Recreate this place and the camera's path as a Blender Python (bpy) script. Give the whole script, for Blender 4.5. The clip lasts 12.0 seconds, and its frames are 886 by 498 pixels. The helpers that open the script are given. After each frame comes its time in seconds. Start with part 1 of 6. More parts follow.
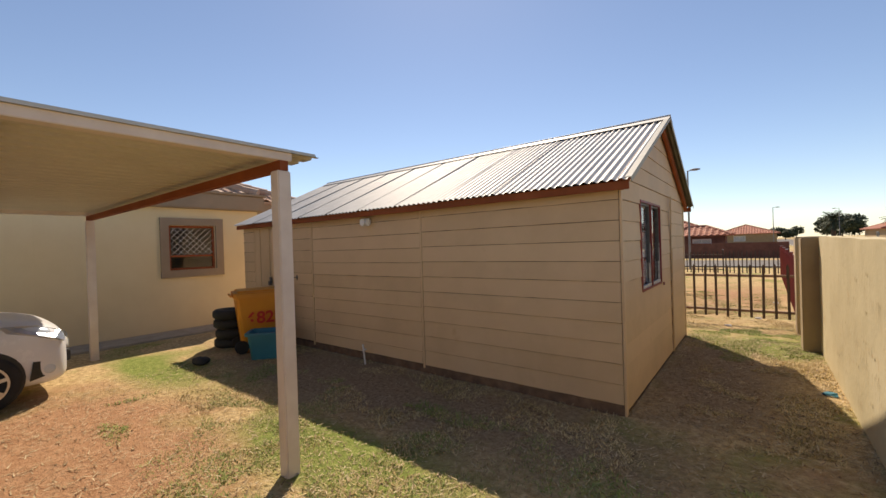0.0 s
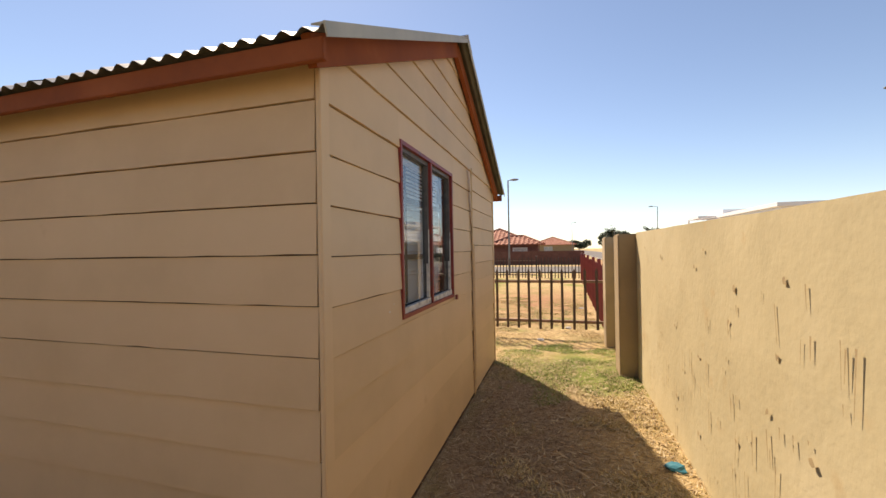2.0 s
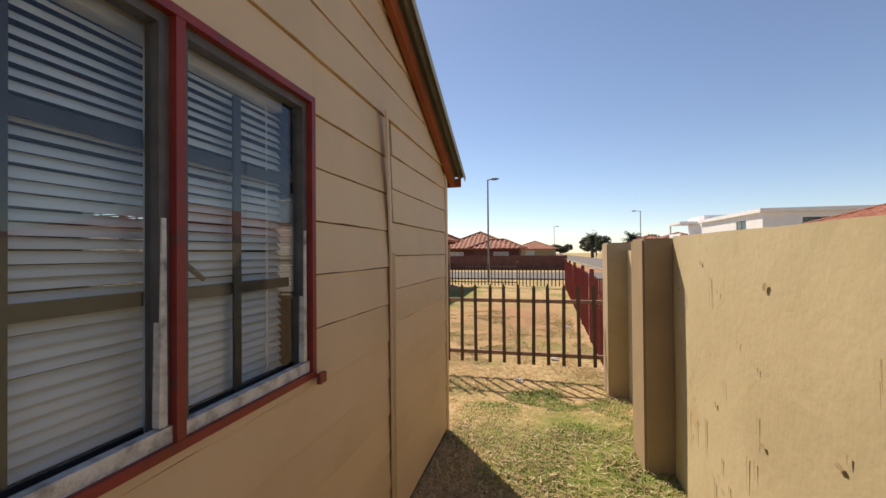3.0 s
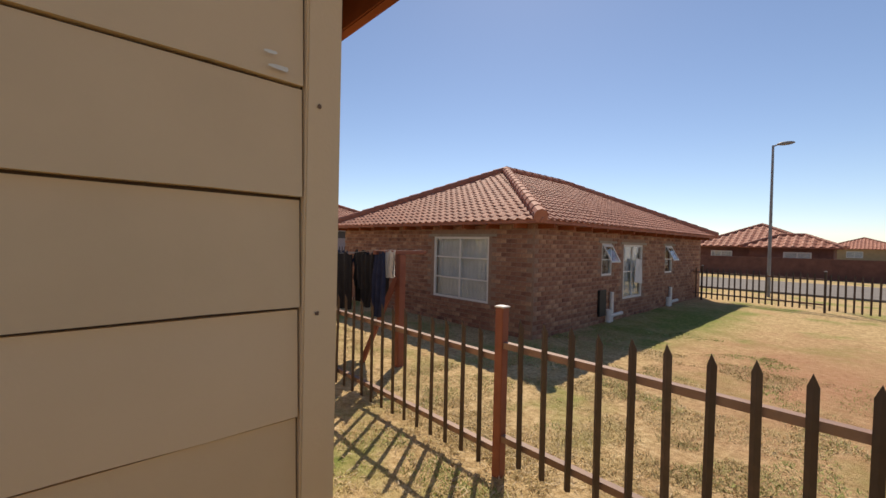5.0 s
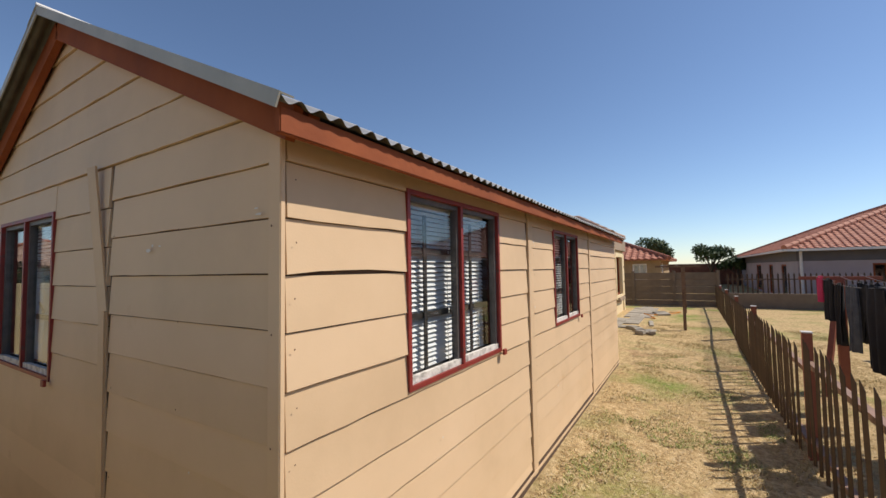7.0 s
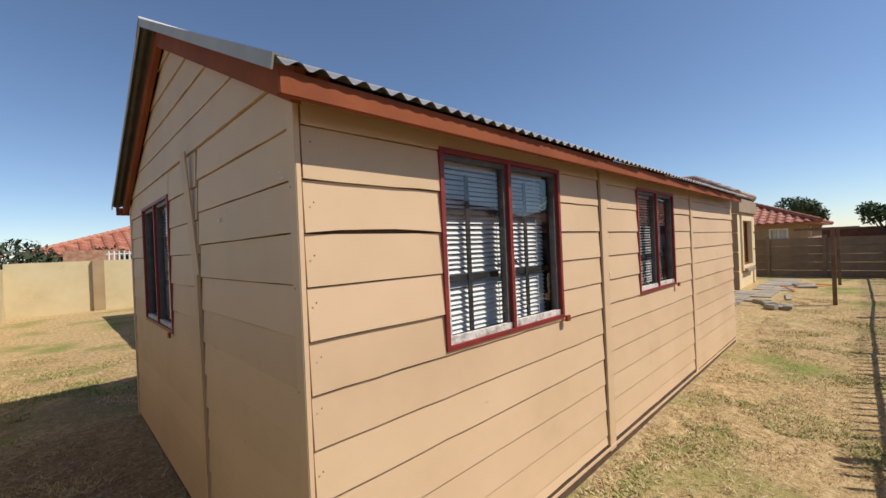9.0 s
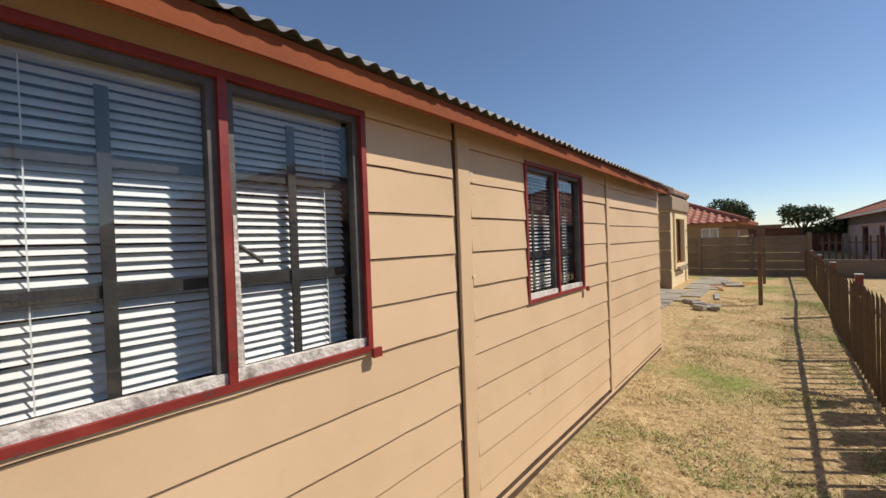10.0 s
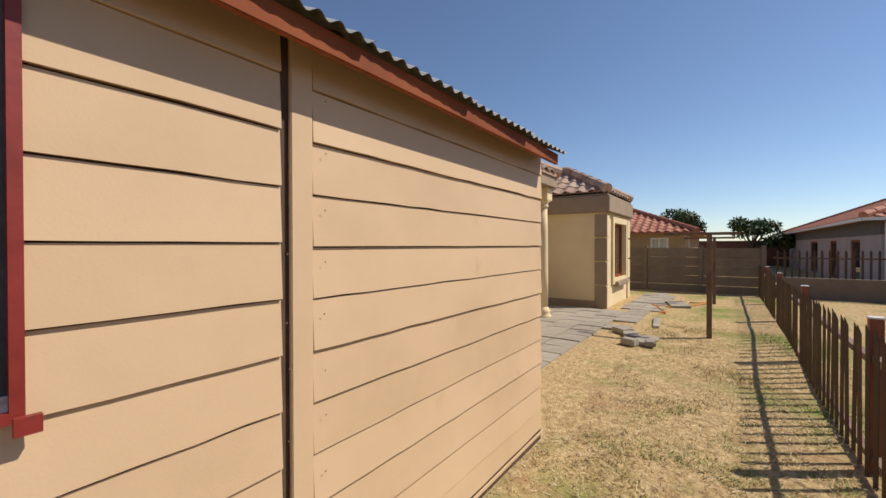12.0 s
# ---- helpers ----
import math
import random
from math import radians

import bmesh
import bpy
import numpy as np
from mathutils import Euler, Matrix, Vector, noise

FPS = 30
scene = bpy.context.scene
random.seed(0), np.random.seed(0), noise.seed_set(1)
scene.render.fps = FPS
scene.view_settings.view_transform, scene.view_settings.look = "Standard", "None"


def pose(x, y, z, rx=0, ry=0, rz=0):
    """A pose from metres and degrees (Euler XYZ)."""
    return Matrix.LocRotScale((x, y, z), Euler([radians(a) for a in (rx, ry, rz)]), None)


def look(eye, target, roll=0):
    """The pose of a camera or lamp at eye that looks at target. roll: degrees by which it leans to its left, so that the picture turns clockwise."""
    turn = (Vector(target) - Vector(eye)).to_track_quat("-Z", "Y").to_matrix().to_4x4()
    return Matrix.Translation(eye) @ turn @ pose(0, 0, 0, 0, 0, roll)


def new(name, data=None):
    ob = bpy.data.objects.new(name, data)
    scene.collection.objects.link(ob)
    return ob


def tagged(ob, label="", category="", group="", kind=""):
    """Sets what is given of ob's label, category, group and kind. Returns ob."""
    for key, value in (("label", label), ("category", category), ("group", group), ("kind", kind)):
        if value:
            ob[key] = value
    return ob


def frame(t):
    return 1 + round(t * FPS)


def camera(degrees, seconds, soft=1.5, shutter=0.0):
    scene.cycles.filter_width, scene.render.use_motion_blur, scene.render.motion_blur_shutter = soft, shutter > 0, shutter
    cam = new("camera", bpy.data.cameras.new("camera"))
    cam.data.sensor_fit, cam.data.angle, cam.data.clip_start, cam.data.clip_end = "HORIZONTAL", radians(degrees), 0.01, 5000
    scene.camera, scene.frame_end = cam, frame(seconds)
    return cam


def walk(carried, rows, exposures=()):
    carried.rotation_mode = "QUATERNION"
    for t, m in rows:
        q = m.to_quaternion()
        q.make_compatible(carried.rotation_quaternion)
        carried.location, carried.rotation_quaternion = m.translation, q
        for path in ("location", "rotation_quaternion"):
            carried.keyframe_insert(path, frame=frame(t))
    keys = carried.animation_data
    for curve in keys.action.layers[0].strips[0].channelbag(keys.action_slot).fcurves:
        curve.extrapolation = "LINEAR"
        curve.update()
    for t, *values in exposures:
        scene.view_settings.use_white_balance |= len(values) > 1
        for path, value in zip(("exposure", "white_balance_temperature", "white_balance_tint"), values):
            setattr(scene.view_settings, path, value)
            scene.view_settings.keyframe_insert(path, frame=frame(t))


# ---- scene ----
cam = camera(95.4, 12.0)
PATH = [
    (0, (0.966, -3.809, 1.568), (-0.265, -2.233, 1.556), -1.8),
    (0.5, (0.976, -3.469, 1.52), (-0.047, -1.75, 1.516), -2.0),
    (1, (0.919, -2.91, 1.441), (0.066, -1.101, 1.454), -2.1),
    (1.5, (0.876, -2.135, 1.382), (0.188, -0.257, 1.398), -1.8),
    (2, (0.826, -1.262, 1.396), (0.267, 0.658, 1.401), -1.0),
    (2.5, (0.795, -0.347, 1.438), (0.308, 1.593, 1.448), -0.4),
    (2.7, (0.795, 0.007, 1.439), (0.321, 1.95, 1.455), -0.5),
    (4.3, (0.635, 2.70, 1.567), (-0.195, 4.52, 1.58), 1.2),
    (4.5, (0.662, 2.945, 1.57), (-0.336, 4.679, 1.575), 1.0),
    (5, (0.65, 3.47, 1.548), (-0.816, 4.829, 1.521), 1.3),
    (5.5, (0.629, 3.922, 1.551), (-1.228, 4.664, 1.507), 1.0),
    (6, (0.634, 4.277, 1.566), (-1.366, 4.29, 1.538), 0.3),
    (6.5, (0.676, 4.563, 1.588), (-1.228, 3.953, 1.629), -0.8),
    (7, (0.818, 4.881, 1.621), (-0.887, 3.84, 1.723), -0.95),
    (7.3, (0.923, 5.009, 1.619), (-0.67, 3.806, 1.75), -1.3),
    (7.5, (0.963, 5.066, 1.617), (-0.563, 3.779, 1.75), -1.4),
    (7.7, (0.98, 5.104, 1.627), (-0.485, 3.748, 1.747), -1.4),
    (9.3, (0.319, 5.065, 1.516), (-1.078, 3.634, 1.494), -2.3),
    (9.5, (0.072, 5.054, 1.499), (-1.362, 3.66, 1.474), -2.3),
    (10, (-0.652, 5.0, 1.483), (-2.191, 3.724, 1.454), -2.0),
    (10.5, (-1.391, 4.899, 1.465), (-3.018, 3.736, 1.445), -1.8),
    (11, (-2.154, 4.876, 1.455), (-3.812, 3.758, 1.432), -0.8),
    (11.5, (-2.892, 4.913, 1.423), (-4.539, 3.779, 1.412), -0.8),
    (12, (-3.682, 4.925, 1.423), (-5.319, 3.777, 1.407), -0.1),
]
EXPOSURES = [(0.0, 0.27, 7800, 15), (1.0, 0.66, 8700, 16), (1.5, 0.72, 8700, 17), (2.5, 0.40, 7700, 16), (4.4, 0.05, 7600, 16), (5.5, 0.12, 7300, 14), (7.5, 0.03, 6650, 12), (12.0, -0.02, 6850, 13)]
walk(cam, [(t, look(eye, target, roll)) for t, eye, target, roll in PATH], EXPOSURES)

# ---- light ----
SUN = Vector((-0.54, 0.72, 1.0)).normalized()
world = bpy.data.worlds.new("world")
scene.world = world
world.use_nodes = True
wn, wl = world.node_tree.nodes, world.node_tree.links
sky = wn.new("ShaderNodeTexSky")
sky.sky_type, sky.sun_disc = "NISHITA", False
sky.sun_elevation, sky.sun_rotation = math.asin(SUN.z), math.atan2(SUN.x, SUN.y)
sky.altitude, sky.air_density, sky.dust_density, sky.ozone_density = 1500, 1.05, 0.35, 4.2
wn["Background"].inputs["Strength"].default_value = 0.122
wl.new(sky.outputs["Color"], wn["Background"].inputs["Color"])
sun = new("sun", bpy.data.lights.new("sun", "SUN"))
sun.data.energy, sun.data.angle, sun.data.color = 4.7, radians(0.55), (1.0, 0.94, 0.84)
sun.matrix_world = look((0, 0, 30), tuple(Vector((0, 0, 30)) - SUN))

# ---- helpers of this scene ----


def material(name, stops, scale=4.0, rough=0.8, fine=60.0, bump=0.2, metal=0.0, depth=0.01, stretch=(1, 1, 1), island=0.0, random_shift=0.0, spots=None, spec=0.5):
    """Noise-coloured surface: stops are (position, colour); fine grain in bump; spots = (colour, scale, threshold)."""
    m = bpy.data.materials.new(name)
    m.use_nodes = True
    nt = m.node_tree
    n, l = nt.nodes, nt.links
    b = n["Principled BSDF"]
    tc, mp = n.new("ShaderNodeTexCoord"), n.new("ShaderNodeMapping")
    mp.inputs["Scale"].default_value = stretch
    l.new(tc.outputs["Object"], mp.inputs["Vector"])
    no = n.new("ShaderNodeTexNoise")
    no.inputs["Scale"].default_value, no.inputs["Detail"].default_value, no.inputs["Roughness"].default_value = scale, 6.0, 0.62
    l.new(mp.outputs["Vector"], no.inputs["Vector"])
    fac = no.outputs["Fac"]
    if island or random_shift:
        src = n.new("ShaderNodeNewGeometry").outputs["Random Per Island"] if island else n.new("ShaderNodeObjectInfo").outputs["Random"]
        k = n.new("ShaderNodeMath")
        k.operation = "MULTIPLY_ADD"
        k.inputs[1].default_value = island or random_shift
        l.new(src, k.inputs[0])
        l.new(fac, k.inputs[2])
        k2 = n.new("ShaderNodeMath")
        k2.operation = "SUBTRACT"
        k2.inputs[1].default_value = (island or random_shift) / 2
        l.new(k.outputs[0], k2.inputs[0])
        fac = k2.outputs[0]
    ramp = n.new("ShaderNodeValToRGB")
    el = ramp.color_ramp.elements
    while len(el) < len(stops):
        el.new(0.5)
    for e, (p, c) in zip(el, stops):
        e.position, e.color = p, (*c, 1)
    l.new(fac, ramp.inputs["Fac"])
    col = ramp.outputs["Color"]
    fn = n.new("ShaderNodeTexNoise")
    fn.inputs["Scale"].default_value, fn.inputs["Detail"].default_value = fine, 4.0
    l.new(mp.outputs["Vector"], fn.inputs["Vector"])
    if spots:
        sn, sr, mx = n.new("ShaderNodeTexNoise"), n.new("ShaderNodeMapRange"), n.new("ShaderNodeMix")
        sn.inputs["Scale"].default_value, sn.inputs["Detail"].default_value = spots[1], 8.0
        l.new(mp.outputs["Vector"], sn.inputs["Vector"])
        sr.inputs["From Min"].default_value, sr.inputs["From Max"].default_value = spots[2], spots[2] + 0.12
        l.new(sn.outputs["Fac"], sr.inputs["Value"])
        mx.data_type = "RGBA"
        mx.inputs["B"].default_value = (*spots[0], 1)
        l.new(sr.outputs["Result"], mx.inputs["Factor"])
        l.new(col, mx.inputs["A"])
        col = mx.outputs["Result"]
    l.new(col, b.inputs["Base Color"])
    rr = n.new("ShaderNodeMapRange")
    rr.inputs["To Min"].default_value, rr.inputs["To Max"].default_value = max(0.03, rough - 0.12), min(1.0, rough + 0.12)
    l.new(no.outputs["Fac"], rr.inputs["Value"])
    l.new(rr.outputs["Result"], b.inputs["Roughness"])
    b.inputs["Metallic"].default_value = metal
    b.inputs["Specular IOR Level"].default_value = spec
    if bump:
        bp = n.new("ShaderNodeBump")
        bp.inputs["Strength"].default_value, bp.inputs["Distance"].default_value = bump, depth
        l.new(fn.outputs["Fac"], bp.inputs["Height"])
        l.new(bp.outputs["Normal"], b.inputs["Normal"])
    return m


def glass_material(name, tint=(0.93, 0.95, 0.95)):
    """Thin clear pane: see-through, with a mirror gloss that grows at grazing angles."""
    m = bpy.data.materials.new(name)
    m.use_nodes = True
    n, l = m.node_tree.nodes, m.node_tree.links
    n.remove(n["Principled BSDF"])
    clear, gloss, mix = n.new("ShaderNodeBsdfTransparent"), n.new("ShaderNodeBsdfGlossy"), n.new("ShaderNodeMixShader")
    edge, power, level = n.new("ShaderNodeLayerWeight"), n.new("ShaderNodeMath"), n.new("ShaderNodeMath")
    clear.inputs["Color"].default_value = (*tint, 1)
    gloss.inputs["Roughness"].default_value, edge.inputs["Blend"].default_value = 0.02, 0.5
    power.operation, power.inputs[1].default_value = "POWER", 4.0
    level.operation, level.inputs[1].default_value, level.inputs[2].default_value = "MULTIPLY_ADD", 0.75, 0.04
    l.new(edge.outputs["Facing"], power.inputs[0])
    l.new(power.outputs[0], level.inputs[0])
    l.new(level.outputs[0], mix.inputs["Fac"])
    l.new(clear.outputs["BSDF"], mix.inputs[1])
    l.new(gloss.outputs["BSDF"], mix.inputs[2])
    l.new(mix.outputs["Shader"], n["Material Output"].inputs["Surface"])
    return m


def thing(name, at=(0, 0, 0), label="", category="", group="", kind="", turn=0):
    ob = new(name)
    ob.empty_display_size = 0.2
    ob.matrix_basis = pose(*at, 0, 0, turn)
    return tagged(ob, label, category, group, kind)


def part(name, bm, mat, parent=None, label="", smooth=False):
    me = bpy.data.meshes.new(name)
    if smooth:
        for f in bm.faces:
            f.smooth = True
    bm.to_mesh(me)
    bm.free()
    me.materials.append(mat)
    ob = new(name, me)
    ob.parent = parent
    if label:
        ob["label"] = label
    return ob


def solo(name, bm, mat, label, category, group="", kind="", smooth=False):
    return tagged(part(name, bm, mat, None, "", smooth), label, category, group, kind)


def raw(name, verts, faces, mat, parent=None, label="", smooth=False):
    me = bpy.data.meshes.new(name)
    me.from_pydata(verts, [], faces)
    me.materials.append(mat)
    if smooth:
        me.shade_smooth()
    ob = new(name, me)
    ob.parent = parent
    if label:
        ob["label"] = label
    return ob


def box(bm, lo, hi, bevel=0.0):
    m = Matrix.LocRotScale([(a + b) / 2 for a, b in zip(lo, hi)], None, [abs(b - a) for a, b in zip(lo, hi)])
    vs = bmesh.ops.create_cube(bm, size=1.0, matrix=m)["verts"]
    if bevel:
        es = {e for v in vs for e in v.link_edges}
        bmesh.ops.bevel(bm, geom=list(es), offset=bevel, segments=2, affect="EDGES")
    return bm


def boxes(*list_, bevel=0.0):
    bm = bmesh.new()
    for lo, hi in list_:
        box(bm, lo, hi, bevel)
    return bm


def bar(bm, a, b, r, sides=8, r2=None):
    """A round bar from a to b."""
    a, b = Vector(a), Vector(b)
    d = b - a
    q = d.to_track_quat("Z", "Y").to_matrix().to_4x4()
    bmesh.ops.create_cone(bm, cap_ends=True, segments=sides, radius1=r, radius2=r if r2 is None else r2, depth=d.length, matrix=Matrix.Translation((a + b) / 2) @ q)
    return bm


def beam(bm, a, b, w, h):
    """A squared bar from a to b, w wide and h high."""
    a, b = Vector(a), Vector(b)
    d = b - a
    q = d.to_track_quat("Y", "Z").to_matrix().to_4x4()
    bmesh.ops.create_cube(bm, size=1.0, matrix=Matrix.Translation((a + b) / 2) @ q @ Matrix.Diagonal((w, d.length, h, 1)))
    return bm


def prism(bm, poly, place, out0, out1):
    """A flat polygon (u, v) pushed from out0 to out1; place(u, v, o) gives the point; out may be functions of v."""
    f = lambda o, v: o(v) if callable(o) else o
    a = [bm.verts.new(place(u, v, f(out0, v))) for u, v in poly]
    b = [bm.verts.new(place(u, v, f(out1, v))) for u, v in poly]
    n = len(poly)
    bm.faces.new(b)
    bm.faces.new(a[::-1])
    for i in range(n):
        bm.faces.new((a[i], a[(i + 1) % n], b[(i + 1) % n], b[i]))
    bmesh.ops.recalc_face_normals(bm, faces=bm.faces[:])
    return bm


def clip(poly, a, b, c):
    """Keeps the side a*u + b*v <= c of a polygon."""
    out = []
    for i, p in enumerate(poly):
        q = poly[(i + 1) % len(poly)]
        dp, dq = a * p[0] + b * p[1] - c, a * q[0] + b * q[1] - c
        if dp <= 0:
            out.append(p)
        if dp * dq < 0:
            k = dp / (dp - dq)
            out.append((p[0] + k * (q[0] - p[0]), p[1] + k * (q[1] - p[1])))
    return out


def split_rect(u0, u1, v0, v1, holes):
    """The rectangles left of one rectangle when holes (u0, u1, v0, v1) are cut out of it."""
    rects = [(u0, u1, v0, v1)]
    for a0, a1, b0, b1 in holes:
        nxt = []
        for c0, c1, d0, d1 in rects:
            if a1 <= c0 or a0 >= c1 or b1 <= d0 or b0 >= d1:
                nxt.append((c0, c1, d0, d1))
                continue
            if a0 > c0:
                nxt.append((c0, a0, d0, d1))
            if a1 < c1:
                nxt.append((a1, c1, d0, d1))
            m0, m1 = max(a0, c0), min(a1, c1)
            if b0 > d0:
                nxt.append((m0, m1, d0, b0))
            if b1 < d1:
                nxt.append((m0, m1, b1, d1))
        rects = nxt
    return rects


def ramp01(x, a, b):
    k = min(1, max(0, (x - a) / (b - a)))
    return k * k * (3 - 2 * k)


def ground_z(x, y):
    """The lie of the land: a little lower towards the palisade fence and the neighbour's plot."""
    z = -0.11 * ramp01(y, 3.3, 5.6) * ramp01(x, -12, -9)
    return z + 0.05 * ramp01(y, 12, 20) * ramp01(x, -12, -9)

# ---- materials ----
SIDING = material("painted_siding", [(0.25, (0.58, 0.41, 0.248)), (0.5, (0.65, 0.465, 0.287)), (0.8, (0.70, 0.505, 0.32))], 1.6, 0.62, 140, 0.12, depth=0.003, random_shift=0.25, spec=0.35, spots=((0.55, 0.36, 0.20), 3.0, 0.68))
# Dark timber; on the wall core the colour stands for shade between boards.
CORE = material("dark_timber_and_gap_shade", [(0.3, (0.07, 0.04, 0.025)), (0.7, (0.13, 0.08, 0.05))], 6, 0.9)
REDWOOD = material("red_brown_timber", [(0.25, (0.19, 0.05, 0.019)), (0.55, (0.28, 0.078, 0.029)), (0.8, (0.35, 0.11, 0.045))], 2.5, 0.8, 40, 0.25, stretch=(1, 1, 1), depth=0.004, spec=0.2)
REDFRAME = material("red_window_paint", [(0.25, (0.17, 0.018, 0.014)), (0.6, (0.26, 0.030, 0.022)), (0.85, (0.30, 0.06, 0.04))], 9, 0.5, 60, 0.2, spots=((0.09, 0.05, 0.04), 14, 0.62), depth=0.003)
ZINC = material("galvanised_iron", [(0.3, (0.36, 0.36, 0.355)), (0.6, (0.46, 0.46, 0.45)), (0.85, (0.54, 0.54, 0.525))], 3, 0.55, 30, 0.06, metal=0.25, random_shift=0.02)
# Underside of the same iron, with the eave's shade put into a darker colour.
SHADEDZINC = material("shaded_iron_underside", [(0.3, (0.085, 0.08, 0.06)), (0.7, (0.15, 0.145, 0.115))], 5, 0.75, 40, 0.1)
STEEL = material("grey_steel_frame", [(0.3, (0.06, 0.054, 0.05)), (0.7, (0.13, 0.115, 0.108))], 14, 0.5, 80, 0.1)
BARS = material("dark_burglar_bars", [(0.3, (0.025, 0.022, 0.02)), (0.7, (0.05, 0.045, 0.04))], 14, 0.5)
BLIND = material("white_blind_slats", [(0.3, (0.76, 0.755, 0.74)), (0.7, (0.85, 0.845, 0.83))], 5, 0.5, 60, 0.0)
PUTTY = material("crumbling_white_putty", [(0.3, (0.28, 0.25, 0.22)), (0.5, (0.62, 0.58, 0.52)), (0.75, (0.78, 0.75, 0.70))], 22, 0.9, 60, 0.8, depth=0.01)
GLASS = glass_material("window_glass")
PLASTER = material("cream_plaster", [(0.2, (0.44, 0.365, 0.21)), (0.5, (0.56, 0.47, 0.28)), (0.8, (0.63, 0.54, 0.345))], 1.1, 0.9, 26, 0.35, spots=((0.52, 0.38, 0.20), 4.0, 0.64), depth=0.006)
PILLAR = material("brown_plaster", [(0.25, (0.30, 0.215, 0.12)), (0.7, (0.40, 0.29, 0.165))], 2.0, 0.9, 80, 0.5, depth=0.006)
YELLOW = material("pale_yellow_wall_paint", [(0.25, (0.70, 0.56, 0.33)), (0.7, (0.78, 0.64, 0.40))], 1.2, 0.85, 90, 0.25, depth=0.004)
TAUPE = material("taupe_trim_plaster", [(0.25, (0.27, 0.20, 0.135)), (0.7, (0.35, 0.26, 0.18))], 2.0, 0.85, 80, 0.3, depth=0.004)
WHITEPOST = material("pinkish_white_post_paint", [(0.25, (0.60, 0.49, 0.43)), (0.7, (0.72, 0.62, 0.55))], 4, 0.55, 60, 0.15, spots=((0.38, 0.22, 0.14), 9, 0.72), depth=0.003)
SHEETUNDER = material("cream_roof_sheet", [(0.25, (0.50, 0.45, 0.36)), (0.7, (0.60, 0.55, 0.45))], 2, 0.55, 60, 0.1, metal=0.1)
BRICK = material("red_brown_face_brick", [(0.15, (0.12, 0.05, 0.035)), (0.38, (0.26, 0.115, 0.072)), (0.60, (0.36, 0.18, 0.11)), (0.85, (0.54, 0.34, 0.21))], 7, 0.9, 70, 0.6, random_shift=0.38, depth=0.008)
BRICKMANY = material("red_brown_face_bricks", [(0.15, (0.12, 0.05, 0.035)), (0.38, (0.26, 0.115, 0.072)), (0.60, (0.36, 0.18, 0.11)), (0.85, (0.54, 0.34, 0.21))], 7, 0.9, 70, 0.6, island=0.38, depth=0.008)
DARKBRICK = material("dark_red_brown_brickwork", [(0.25, (0.10, 0.04, 0.03)), (0.7, (0.19, 0.085, 0.06))], 2.5, 0.95, 30, 0.5)
MORTAR = material("mortar", [(0.3, (0.26, 0.16, 0.11)), (0.7, (0.36, 0.235, 0.165))], 20, 0.95)
TILE = material("terracotta_roof_tile", [(0.2, (0.27, 0.09, 0.052)), (0.5, (0.40, 0.145, 0.085)), (0.8, (0.50, 0.22, 0.14))], 6, 0.75, 50, 0.35, random_shift=0.35, depth=0.006)
TILEMANY = material("terracotta_roof_tiles", [(0.2, (0.27, 0.09, 0.052)), (0.5, (0.40, 0.145, 0.085)), (0.8, (0.50, 0.22, 0.14))], 6, 0.75, 50, 0.35, island=0.35, depth=0.006)
TILEPALE = material("pale_weathered_roof_tiles", [(0.2, (0.30, 0.16, 0.11)), (0.5, (0.44, 0.30, 0.22)), (0.8, (0.52, 0.40, 0.31))], 6, 0.8, 50, 0.3, island=0.4)
PALISADE = material("brown_palisade_steel", [(0.25, (0.055, 0.034, 0.022)), (0.6, (0.085, 0.053, 0.034)), (0.85, (0.14, 0.085, 0.055))], 8, 0.6, 60, 0.2, random_shift=0.3, depth=0.003)
# Rails lighter than pales: sun on their top flanges is put into the colour.
LITRAIL = material("sunlit_brown_rail", [(0.25, (0.17, 0.095, 0.062)), (0.7, (0.30, 0.18, 0.125))], 7, 0.6, 60, 0.2, random_shift=0.3, depth=0.003)
# Red rails paler than their pales, the sunlit look carried by the colour.
REDRAIL = material("sunlit_red_rail", [(0.25, (0.28, 0.07, 0.055)), (0.7, (0.40, 0.14, 0.11))], 7, 0.6, 60, 0.2, random_shift=0.25, depth=0.003)
PIER = material("brown_cream_plaster", [(0.25, (0.36, 0.275, 0.17)), (0.7, (0.46, 0.36, 0.23))], 2.0, 0.9, 60, 0.4, depth=0.006)
RUSTPOST = material("rust_red_post_paint", [(0.25, (0.20, 0.055, 0.03)), (0.7, (0.30, 0.10, 0.055))], 6, 0.65, 60, 0.2, depth=0.003)
REDSTEEL = material("red_palisade_steel", [(0.25, (0.20, 0.03, 0.025)), (0.7, (0.30, 0.055, 0.045))], 6, 0.55, 60, 0.15, random_shift=0.25)
CONCRETE = material("grey_brown_precast_concrete", [(0.25, (0.15, 0.115, 0.085)), (0.7, (0.22, 0.17, 0.125))], 3, 0.95, 60, 0.6, random_shift=0.2)
PAVING = material("grey_paving", [(0.25, (0.27, 0.235, 0.185)), (0.7, (0.40, 0.355, 0.285))], 5, 0.95, 60, 0.5, random_shift=0.25)
ASPHALT = material("worn_asphalt", [(0.25, (0.13, 0.115, 0.10)), (0.7, (0.20, 0.18, 0.16))], 1.5, 0.95, 80, 0.5)
GREYWALL = material("lilac_grey_wall_paint", [(0.25, (0.36, 0.31, 0.32)), (0.7, (0.44, 0.385, 0.39))], 1.2, 0.9, 90, 0.3)
